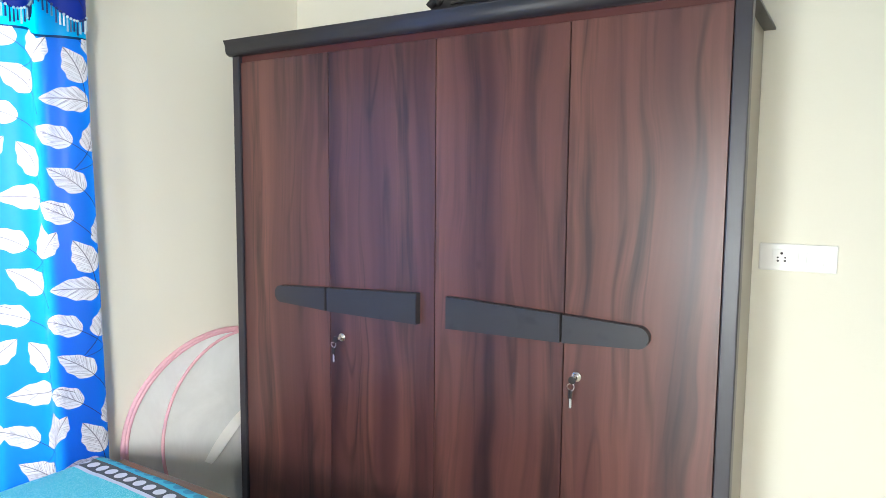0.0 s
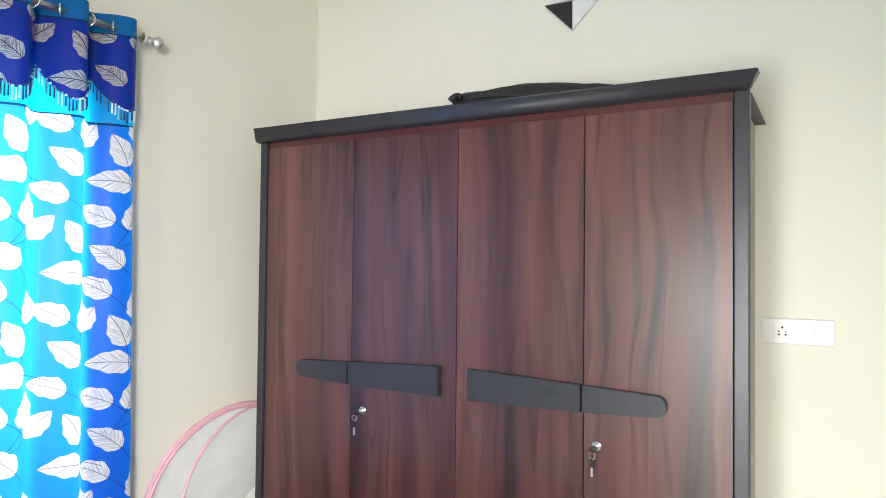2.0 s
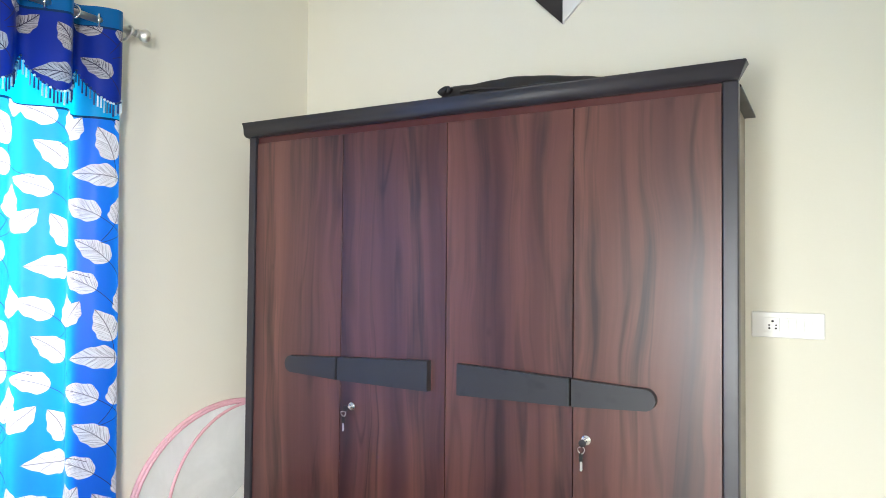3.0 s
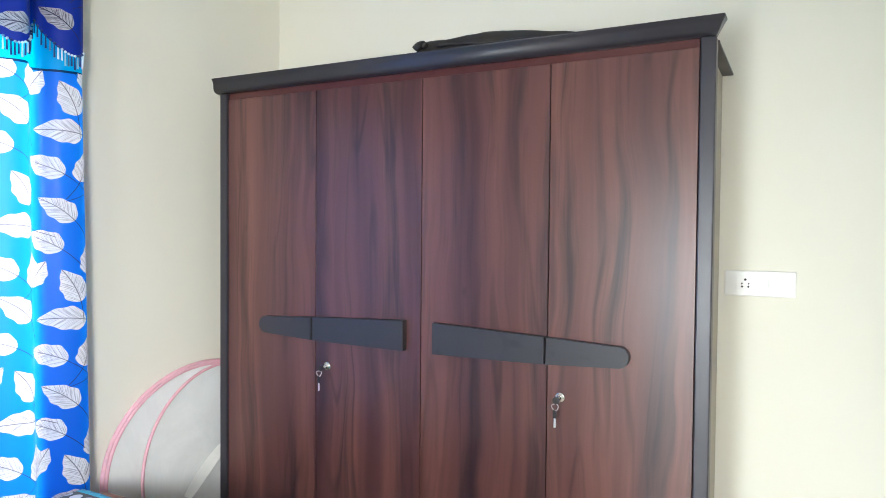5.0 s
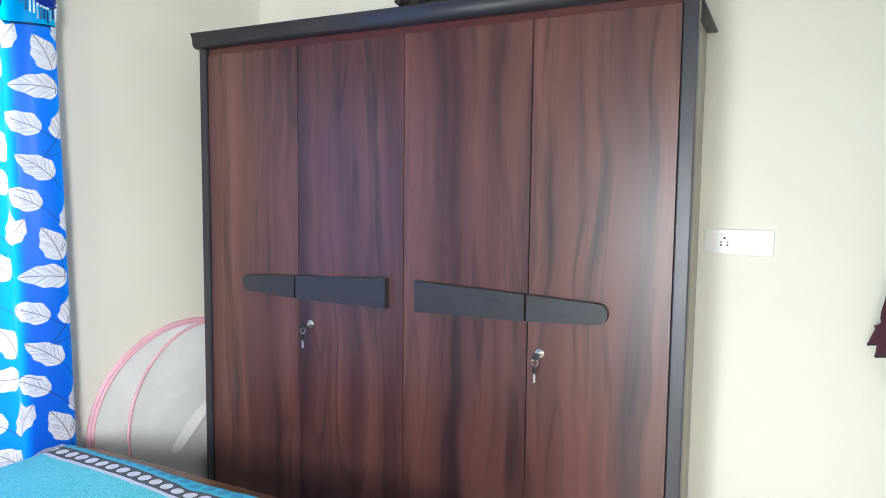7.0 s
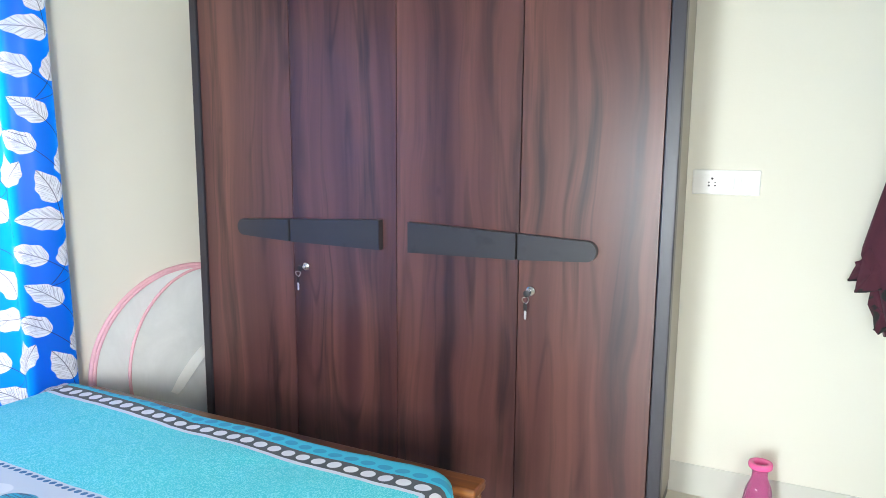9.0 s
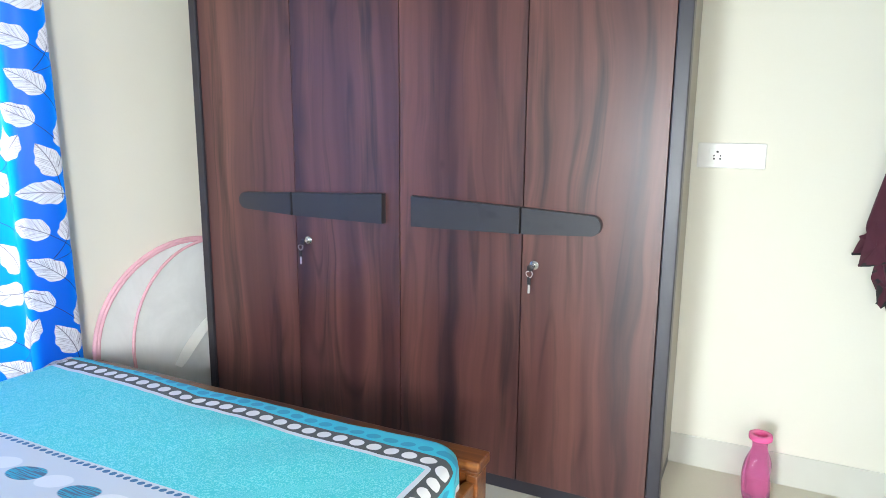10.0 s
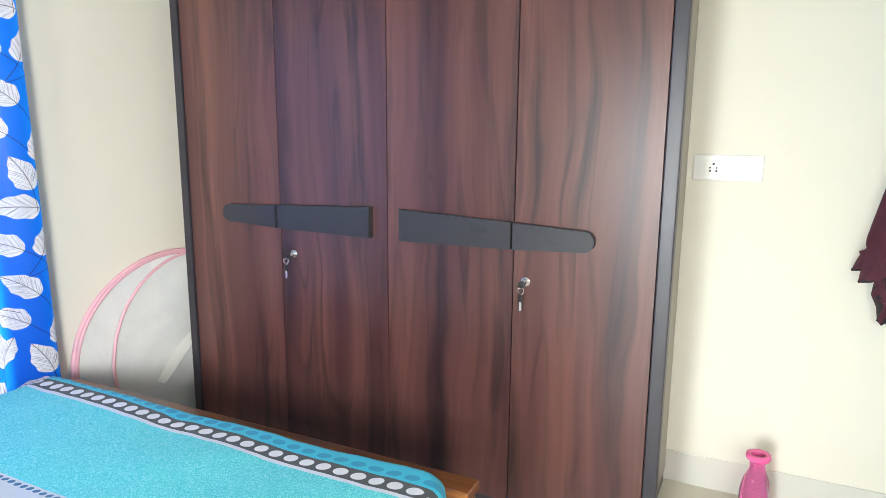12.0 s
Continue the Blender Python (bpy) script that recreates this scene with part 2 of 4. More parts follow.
def sheet_cloth():
    """Bed sheet print: borders that run along the cloth's edge, from the unfolded cloth in metres."""
    q = Mat("printed_cotton_sheet")
    d, s, _ = q.xyz(q.coords("UV"))      # d: in from the foot edge, s: along it
    cell = q.node("TexVoronoi", {"Vector": q.join(d, s, 0.0), "Scale": 112.0}).outputs["Distance"]
    rings = q.calc("ABSOLUTE", q.calc("SUBTRACT", q.calc("FRACT", q.calc("MULTIPLY", cell, 2.1)), 0.5))
    blot = q.noise(q.join(d, s, 0.0), 9.0, 3)
    field = q.mix(q.ramp(rings, [(0.26, 0.0), (0.40, 1.0)]), (0.070, 0.66, 0.69), (0.27, 0.84, 0.85))
    field = q.mix(q.calc("MULTIPLY", blot, 0.3), field, (0.045, 0.58, 0.65))
    edge = q.mix(ovals(q, s, d, 0.053, 0.021, 0.015, 0.030, 0.3), (0.030, 0.52, 0.68), (0.014, 0.32, 0.52))
    dark = q.mix(ovals(q, s, d, 0.053, 0.0205, 0.0195, 0.086, 0.12, 0.02), (0.07, 0.08, 0.085), (0.80, 0.80, 0.81))
    pale = (0.70, 0.74, 0.79)
    centre = q.mix(ovals(q, s, d, 0.024, 0.009, 0.008, 0.514, 0.3), (0.62, 0.67, 0.72), (0.05, 0.18, 0.34))
    big = ovals(q, s, d, 0.194, 0.050, 0.034, 0.605, 0.5, -0.058)
    big2 = ovals(q, s, d, 0.194, 0.046, 0.032, 0.600, 0.5, 0.041)
    big3 = ovals(q, s, d, 0.194, 0.050, 0.034, 0.725, 0.5, 0.02)
    lines = q.noise(q.join(q.calc("MULTIPLY", s, 15), q.calc("MULTIPLY", d, 260), 0.0), 1.0, 1)
    teal = q.mix(q.ramp(lines, [(0.45, 0.0), (0.55, 1.0)]), (0.02, 0.36, 0.52), (0.05, 0.13, 0.22))
    centre = q.mix(big, q.mix(big2, centre, (0.78, 0.80, 0.82)), teal)
    centre = q.mix(big3, centre, teal)

    def past(lim, a, b):
        return q.mix(q.calc("GREATER_THAN", d, lim), a, b)
    c = past(0.056, edge, dark)
    c = past(0.115, c, pale)
    c = past(0.130, c, field)
    c = past(0.50, c, centre)
    hem = q.calc("LESS_THAN", d, 0.004)
    c = q.mix(hem, c, (0.75, 0.8, 0.82))
    weave = q.noise(q.join(q.calc("MULTIPLY", d, 700), q.calc("MULTIPLY", s, 700), 0.0), 1.0, 2)
    wrinkle = q.noise(q.coords(), 7, 4)
    q.bump(q.calc("ADD", q.calc("MULTIPLY", weave, 0.15), wrinkle), 0.18, 0.012)
    return q.set(c, 0.85, Sheen_Weight=0.1)


def netting():
    q = Mat("white_netting")
    n = q.noise(q.coords(), 3.5, 4, 0.6, 0.8)
    cl = q.set(q.mix(n, (0.88, 0.91, 0.91), (0.94, 0.96, 0.96)), 0.8)
    tp = q.node("BsdfTransparent")
    tl = q.node("BsdfTranslucent", {"Color": (0.7, 0.74, 0.74)})
    mx = q.node("MixShader", {0: 0.08, 1: q.b.outputs[0], 2: tl.outputs[0]})
    fac = q.calc("MULTIPLY_ADD", n, 0.30, 0.68)
    mx2 = q.node("MixShader", {0: fac, 1: tp.outputs[0], 2: mx.outputs[0]})
    q.t.links.new(mx2.outputs[0], q.t.nodes["Material Output"].inputs["Surface"])
    return cl


def maroon_cloth():
    q = Mat("maroon_cloth")
    p = q.coords()
    x, y, z = q.xyz(p)
    n = q.noise(p, 16, 3)
    patch = q.ramp(q.noise(p, 22, 2), [(0.55, 0.0), (0.6, 1.0)])
    low = q.calc("LESS_THAN", z, 0.90)
    c = q.mix(n, (0.050, 0.008, 0.020), (0.095, 0.014, 0.034))
    c = q.mix(q.calc("MULTIPLY", patch, low), c, (0.012, 0.014, 0.014))
    q.bump(q.noise(p, 400, 2), 0.15, 0.001)
    return q.set(c, 0.85, Sheen_Weight=0.2)


WALL = paint("cream_wall_paint", (0.765, 0.742, 0.640), (0.79, 0.770, 0.672))
CEIL = paint("white_ceiling_paint", (0.80, 0.795, 0.77), (0.83, 0.825, 0.80))
SKIRT = plain("cream_skirting_tile", (0.64, 0.635, 0.57), 0.2, vary=0.06)
FLOOR = floor_mat()
WALNUT = walnut()
RAIL = plain("reddish_brown_laminate", (0.075, 0.020, 0.018), 0.34, vary=0.2)
CHAR = plain("charcoal_laminate", (0.028, 0.026, 0.034), 0.36, vary=0.2)


def handle_paint():
    """Matt dark paint with a few rubbed, darker finger marks."""
    q = Mat("dark_grey_painted_wood")
    p = q.coords()
    n, f = q.noise(p, 9, 4), q.noise(p, 120, 2)
    rub = q.ramp(q.noise(p, 13, 2), [(0.62, 0.0), (0.74, 1.0)])
    c = q.mix(q.calc("MULTIPLY", rub, 0.55), q.mix(n, (0.023, 0.0215, 0.026), (0.031, 0.029, 0.034)), (0.010, 0.010, 0.014))
    q.bump(f, 0.05, 0.001)
    return q.set(c, q.calc("MULTIPLY_ADD", rub, -0.08, 0.47))


HANDLE = handle_paint()
SIDE = plain("grey_brown_laminate", (0.30, 0.27, 0.22), 0.4, vary=0.08)
# near-black that stands in for shade in gaps and socket holes
BLACK = plain("shade_black", (0.010, 0.008, 0.008), 0.7)
KEY = plain("nickel_key", (0.72, 0.69, 0.64), 0.38, 1.0, vary=0.05)
CHROME = plain("polished_chrome", (0.80, 0.79, 0.77), 0.14, 1.0, vary=0.05)
STEEL = plain("brushed_steel", (0.74, 0.72, 0.69), 0.34, 1.0, vary=0.1)
KEYCAP = plain("dark_plastic", (0.02, 0.015, 0.015), 0.4)
PLATE = plain("white_plastic", (0.79, 0.785, 0.75), 0.3, vary=0.03)
WOOD = bed_wood()
NET = netting()
PINK = plain("pink_binding_tape", (0.76, 0.44, 0.51), 0.7, vary=0.15)
STRAP = plain("white_ribbon", (0.92, 0.93, 0.90), 0.6, vary=0.04)
BAG = plain("black_nylon", (0.018, 0.016, 0.018), 0.55, vary=0.4)
DECO_K = plain("black_board", (0.022, 0.020, 0.022), 0.45)
DECO_W = plain("white_board", (0.74, 0.74, 0.74), 0.45, vary=0.04)
SHEET = sheet_cloth()
CURT = curtain_cloth("printed_blue_curtain", (0.002, 0.066, 0.66), (0.015, 0.33, 0.95), (1.925, 2.14, (0.0, 0.22, 0.60), (0.0, 0.50, 0.85)))
VAL = curtain_cloth("printed_blue_valance", (0.002, 0.024, 0.30), (0.004, 0.05, 0.40), (2.245, 2.5, (0.0, 0.11, 0.34), (0.0, 0.22, 0.50)), (0.46, 0.45, 0.50), 0.22, 1.8, 0.74)


def fringe_mat():
    q = Mat("beaded_fringe")
    r = q.node("NewGeometry").outputs["Random Per Island"]
    return q.set(q.ramp(r, [(0.40, (0.012, 0.03, 0.16)), (0.48, (0.20, 0.42, 0.58)), (0.8, (0.66, 0.76, 0.82))]), 0.35)


FRINGE = fringe_mat()
FRAME = plain("white_window_paint", (0.72, 0.72, 0.70), 0.4, vary=0.05)
MAROON = maroon_cloth()
HEM = plain("dark_hem_cloth", (0.014, 0.018, 0.018), 0.8, vary=0.3)


def pink_plastic():
    q = Mat("pink_clear_plastic")
    n = q.noise(q.coords(), 12, 2)
    return q.set(q.mix(n, (0.97, 0.36, 0.68), (0.99, 0.44, 0.74)), 0.05, Transmission_Weight=0.82, IOR=1.18, Specular_IOR_Level=0.9)


BOTTLE = pink_plastic()
RIM = plain("hot_pink_plastic", (0.86, 0.13, 0.36), 0.22, vary=0.08)


# ---- mesh helpers ----
def box(bm, lo, hi, bevel=0.0, seg=2):
    r = bmesh.ops.create_cube(bm, size=1)
    m = Matrix.LocRotScale([(a + b) / 2 for a, b in zip(lo, hi)], None, [b - a for a, b in zip(lo, hi)])
    bmesh.ops.transform(bm, matrix=m, verts=r["verts"])
    if bevel:
        es = list({e for v in r["verts"] for e in v.link_edges})
        bmesh.ops.bevel(bm, geom=es, offset=bevel, segments=seg, affect="EDGES", profile=0.5)
    return bm


def prism(bm, pts, y0, y1, bevel=0.0):
    """An outline in x and z, drawn out from y0 to y1."""
    a = [bm.verts.new((x, y0, z)) for x, z in pts]
    b = [bm.verts.new((x, y1, z)) for x, z in pts]
    f = [bm.faces.new(a), bm.faces.new(b[::-1])]
    n = len(pts)
    for i in range(n):
        bm.faces.new((a[(i + 1) % n], a[i], b[i], b[(i + 1) % n]))
    bmesh.ops.recalc_face_normals(bm, faces=bm.faces[:])
    if bevel:
        es = [e for e in bm.edges if all(v in a for v in e.verts)]
        bmesh.ops.bevel(bm, geom=es, offset=bevel, segments=2, affect="EDGES")
    return bm


def tube(bm, pts, r, n=8, closed=False):
    """A round bar along a line of points."""
    rings = []
    k = len(pts)
    for i, p in enumerate(pts):
        p = Vector(p)
        if closed:
            t = Vector(pts[(i + 1) % k]) - Vector(pts[i - 1])
        else:
            t = Vector(pts[min(i + 1, k - 1)]) - Vector(pts[max(i - 1, 0)])
        t.normalize()
        a = t.orthogonal() if abs(t.x) > 0.9 else t.cross(Vector((1, 0, 0)))
        a.normalize()
        b = t.cross(a)
        rings.append([bm.verts.new(p + r * (a * math.cos(2 * math.pi * j / n) + b * math.sin(2 * math.pi * j / n))) for j in range(n)])
    for i in range(k if closed else k - 1):
        p, q = rings[i], rings[(i + 1) % k]
        for j in range(n):
            bm.faces.new((p[j], p[(j + 1) % n], q[(j + 1) % n], q[j]))
    if not closed:
        bm.faces.new(rings[0][::-1])
        bm.faces.new(rings[-1])
    return bm


def lathe(bm, prof, c, n=24, axis="z", twist=None):
    """A turned shape: radius and height, about an axis through c."""
    rings = []
    for r, h in prof:
        ring = []
        for j in range(n):
            a = 2 * math.pi * j / n
            rr = r if twist is None else r * (1 + twist(a, h))
            p = (rr * math.cos(a), rr * math.sin(a), h)
            if axis == "y":
                p = (p[0], -p[2], p[1])
            if axis == "x":
                p = (p[2], p[0], p[1])
            ring.append(bm.verts.new(Vector(c) + Vector(p)))
        rings.append(ring)
    for p, q in zip(rings, rings[1:]):
        for j in range(n):
            bm.faces.new((p[j], p[(j + 1) % n], q[(j + 1) % n], q[j]))
    bm.faces.new(rings[0][::-1])
    bm.faces.new(rings[-1])
    bmesh.ops.recalc_face_normals(bm, faces=bm.faces[:])
    return bm


def part(name, bm, material, parent=None, label="", smooth=False):
    me = bpy.data.meshes.new(name)
    bm.to_mesh(me)
    bm.free()
    me.materials.append(material)
    if smooth:
        me.shade_smooth()
    ob = new(name, me)
    if parent is not None:
        ob.parent = parent
        ob.matrix_parent_inverse = parent.matrix_world.inverted()
    if label:
        tagged(ob, label)
    return ob


def B():
    return bmesh.new()


def thing(name, at, label, category, group="", kind=""):
    ob = new(name)
    ob.location = at
    ob.matrix_world = Matrix.Translation(at)
    return tagged(ob, label, category, group, kind)


def solid(name, lo, hi, material, label, category, kind="structure", bevel=0.0):
    return tagged(part(name, box(B(), lo, hi, bevel), material), label, category, kind=kind)


# ---- the room ----
XL, XR, YB, YF, H = -1.118, 3.1, 0.51, -3.9, 3.0
T = 0.2
solid("floor", (XL - T, YF - T, -0.1), (XR + T, YB + T, 0), FLOOR, "glossy cream vitrified tile floor", "floor")
solid("ceiling", (XL - T, YF - T, H), (XR + T, YB + T, H + 0.12), CEIL, "plain white painted ceiling", "ceiling")
solid("wall_north", (XL, YB, 0), (XR, YB + T, H), WALL, "cream painted wall behind the wardrobe", "wall")


def wall_with_opening(name, axis, at, thick, lo, hi, o0, o1, z0, z1, label):
    bm = B()

    def piece(a, b, za, zb):
        if axis == "x":
            box(bm, (at, a, za), (at + thick, b, zb))
        else:
            box(bm, (a, at, za), (b, at + thick, zb))
    piece(lo, o0, 0, H)
    piece(o1, hi, 0, H)
    piece(o0, o1, 0, z0)
    piece(o0, o1, z1, H)
    return tagged(part(name, bm, WALL), label, "wall", kind="structure")


W1 = (-2.45, -0.70, 0.42, 2.12)      # y from, y to, z from, z to
W2 = (0.10, 1.02, 0.02, 2.10)
# W3 is an unseen doorway, added to hold the fill light
W3 = (1.90, 2.80, 0.02, 2.10)        # x from, x to, z from, z to
wall_with_opening("wall_west", "x", XL - T, T, YF - T, YB + T, W1[0], W1[1], W1[2], W1[3], "cream painted wall with the curtained window")
solid("wall_east", (XR, YF - T, 0), (XR + T, YB + T, H), WALL, "plain cream painted wall", "wall")
wall_with_opening("wall_south_right", "y", YF - T, T, 1.62, XR, *W3, "cream painted wall with an unseen glazed door")
wall_with_opening("wall_south_left", "y", YF - T, T, XL, 1.62, *W2, "cream painted wall with an unseen glazed door")


def window(name, axis, at, a0, a1, z0, z1, bars, label):
    w = thing(name, (at, (a0 + a1) / 2, z0) if axis == "x" else ((a0 + a1) / 2, at, z0), label, "window", kind="structure")

    def bar(nm, a, b, za, zb, d=0.03):
        lo, hi = ((at - d, a, za), (at + d, b, zb)) if axis == "x" else ((a, at - d, za), (b, at + d, zb))
        part(nm, box(B(), lo, hi, 0.004, 1), FRAME, w)
    bar("window_frame", a0, a0 + 0.05, z0, z1)
    bar("window_frame", a1 - 0.05, a1, z0, z1)
    bar("window_frame", a0 + 0.05, a1 - 0.05, z0, z0 + 0.05)
    bar("window_frame", a0 + 0.05, a1 - 0.05, z1 - 0.05, z1)
    n = 3
    for i in range(1, n):
        a = a0 + (a1 - a0) * i / n
        bar("mullion", a - 0.025, a + 0.025, z0 + 0.05, z1 - 0.05, 0.025)
    for z in bars:
        bar("grille_bar", a0 + 0.05, a1 - 0.05, z - 0.012, z + 0.012, 0.012)
    return w


window("window_1", "x", XL - 0.13, *W1, (0.80, 1.20, 1.60), "white painted window with bars behind the blue curtain")
# door frame added around the fill light
window("added_door", "y", YF - 0.13, *W3, (1.0,), "unseen white glazed door added around the fill light")
window("window_2", "y", YF - 0.13, *W2, (1.0,), "white painted glazed balcony door")


def skirting(name, lo, hi):
    solid(name, lo, hi, SKIRT, "cream tile skirting along the wall foot", "skirting", bevel=0.002)


skirting("baseboard", (XL + 0.014, YB - 0.005, 0), (XR, YB, 0.125))
skirting("baseboard", (XL, YF, 0), (XL + 0.014, YB, 0.125))
skirting("baseboard", (XL + 0.014, YF, 0), (XR, YF + 0.014, 0.125))
skirting("baseboard", (XR - 0.014, YF + 0.014, 0), (XR, YB - 0.014, 0.125))

# ---- wardrobe ----
SL, SR = -0.982, 0.977               # outer edges of the face frame
DL, DR = -0.943, 0.930               # door field
ZD0, ZD1, ZT = 0.055, 1.935, 1.962   # door foot, door top, cornice foot
wardrobe = thing("wardrobe", (0, 0.25, 0), "tall four-door wardrobe in dark walnut laminate with charcoal frame", "wardrobe")
bm = B()
box(bm, (SL + 0.015, 0.032, 0.05), (SR - 0.033, 0.500, ZT - 0.0105))
part("carcass", bm, SIDE, wardrobe, "grey-brown laminate side panels")
# black sheet over the carcass front, so the door gaps read as shaded
part("gap_shade_sheet", box(B(), (DL - 0.004, 0.0275, 0.052), (DR + 0.004, 0.0315, ZD1 + 0.001)), BLACK, wardrobe, "black sheet behind the doors that stands in for gap shade")
part("plinth", box(B(), (SL + 0.02, 0.012, 0), (SR - 0.035, 0.49, 0.05), 0.002), CHAR, wardrobe, "charcoal plinth")
part("stile", box(B(), (SL, -0.012, 0), (DL - 0.0018, 0.034, ZT), 0.004), CHAR, wardrobe, "charcoal upright frame board")
part("stile", box(B(), (DR + 0.0036, -0.012, 0), (SR, 0.034, ZT), 0.004), CHAR, wardrobe, "charcoal upright frame board")
part("top_rail", box(B(), (DL, 0.004, ZD1 + 0.0015), (DR, 0.031, ZT), 0.001), RAIL, wardrobe, "reddish brown top rail")

bm = B()
prof = [(0.0, 0.0), (0.007, 0.001), (0.014, 0.004), (0.019, 0.009), (0.022, 0.016), (0.0225, 0.024), (0.0225, 0.031), (0.024, 0.039), (0.027, 0.046), (0.031, 0.052), (0.032, 0.056)]
ends = []
for e, o, tall in ((SL - 0.012, -0.10, 1.08), (SR - 0.003, 1, 0.91)):
    face = [bm.verts.new((e + o * (0.35 * d + 0.29 * h), -0.013 - d, ZT + h * tall)) for d, h in prof]
    face += [bm.verts.new((e + o * 0.028, 0.020, ZT + 0.056 * tall)), bm.verts.new((e, 0.020, ZT))]
    ends.append(face)
n = len(ends[0])
for i in range(n):
    bm.faces.new((ends[0][i], ends[0][(i + 1) % n], ends[1][(i + 1) % n], ends[1][i]))
bm.faces.new(ends[0])
bm.faces.new(ends[1])
bmesh.ops.recalc_face_normals(bm, faces=bm.faces[:])
part("cornice", bm, CHAR, wardrobe, "charcoal moulded cornice", True)
part("top_board", box(B(), (SL + 0.004, 0.0345, ZT - 0.010), (SR + 0.003, 0.500, ZT - 0.002), 0.001), CHAR, wardrobe, "charcoal top board")

G = 0.0019
edges = [(DL, -0.477 - G), (-0.477 + G, -G), (G, 0.477 - G), (0.477 + G, DR)]
doors = []
for a, b in edges:
    d = part("door", box(B(), (a, -0.002, ZD0), (b, 0.016, ZD1), 0.0006, 1), WALNUT, wardrobe)
    doors.append(d)


def taper(side, inner):
    """Half of a boat-shaped pull: inner is the wide block by the middle gap."""
    if inner:
        o = [(0.060, 0.957), (0.060, 1.068), (0.472, 1.052), (0.472, 0.962)]
    else:
        o = [(0.480, 0.9625), (0.480, 1.0515), (0.70, 1.041)]
        for k in range(9):
            a = radians(80 - 20 * k)
            o.append((0.712 + 0.034 * math.cos(a), 1.0075 + 0.034 * math.sin(a)))
    bm = prism(B(), [(side * x, z) for x, z in o], -0.030, -0.0015, 0.002)
    return bm


for side, di, do in ((-1, 1, 0), (1, 2, 3)):
    h = part("handle", taper(side, True), HANDLE, doors[di], "dark grey tapered handle board")
    # thin black strip in place of the shade inside the handle gap
    part("gap_shade_strip", prism(B(), [(side * x, z) for x, z in ((0.4725, 0.964), (0.4725, 1.0505), (0.4745, 1.0505), (0.4745, 0.964))], -0.029, -0.0015), BLACK, h, "black strip for the shade in the handle gap")
    part("handle", taper(side, False), HANDLE, doors[do], "dark grey handle board with a rounded end")


def lock(x, z, door):
    bm = lathe(B(), [(0.0165, 0.0), (0.0165, 0.002), (0.014, 0.004), (0.0105, 0.0045), (0.0095, 0.011), (0.007, 0.012)], (x, -0.002, z), 24, "y")
    part("lock", bm, CHROME, door, "round chrome cam lock", True)


lock(-0.418, 0.862, doors[1])
lock(0.522, 0.856, doors[3])


def keys(x, z, lean):
    k = thing("bunch_of_keys", (x, -0.016, z), "small chrome keys hanging from the wardrobe lock", "keys", "keys in the wardrobe locks")
    bm = box(B(), (x - 0.0016, -0.032, z - 0.004), (x + 0.0016, -0.0145, z + 0.004), 0.0008, 1)
    part("key_blade", bm, KEY, k)
    bm = lathe(B(), [(0.004, 0.0), (0.012, 0.001), (0.012, 0.005), (0.004, 0.006)], (x - 0.006 * lean, -0.031, z - 0.004), 16, "y")
    part("key_bow", bm, KEYCAP if lean > 0 else KEY, k, "dark plastic key bow" if lean > 0 else "")
    cx, cz = x - 0.016 * lean, z - 0.026
    ring = [(cx + 0.011 * math.cos(a), -0.034 + 0.004 * math.sin(2 * a), cz + 0.011 * math.sin(a)) for a in [2 * math.pi * i / 20 for i in range(20)]]
    part("key_ring", tube(B(), ring, 0.0013, 6, True), KEY, k, smooth=True)
    bm = box(B(), (cx - 0.0065, -0.0365, cz - 0.036), (cx + 0.0065, -0.0325, cz - 0.009), 0.002)
    part("key_bow", bm, KEYCAP if lean > 0 else KEY, k)
    bm = box(B(), (cx - 0.0035, -0.0355, cz - 0.066), (cx + 0.0035, -0.0335, cz - 0.036), 0.0008, 1)
    for i in range(4):
        box(bm, (cx + 0.003, -0.0355, cz - 0.062 + i * 0.006), (cx + 0.005, -0.0335, cz - 0.059 + i * 0.006))
    part("key_blade", bm, KEY, k)


keys(-0.418, 0.862, 1)
keys(0.522, 0.856, 0.4)


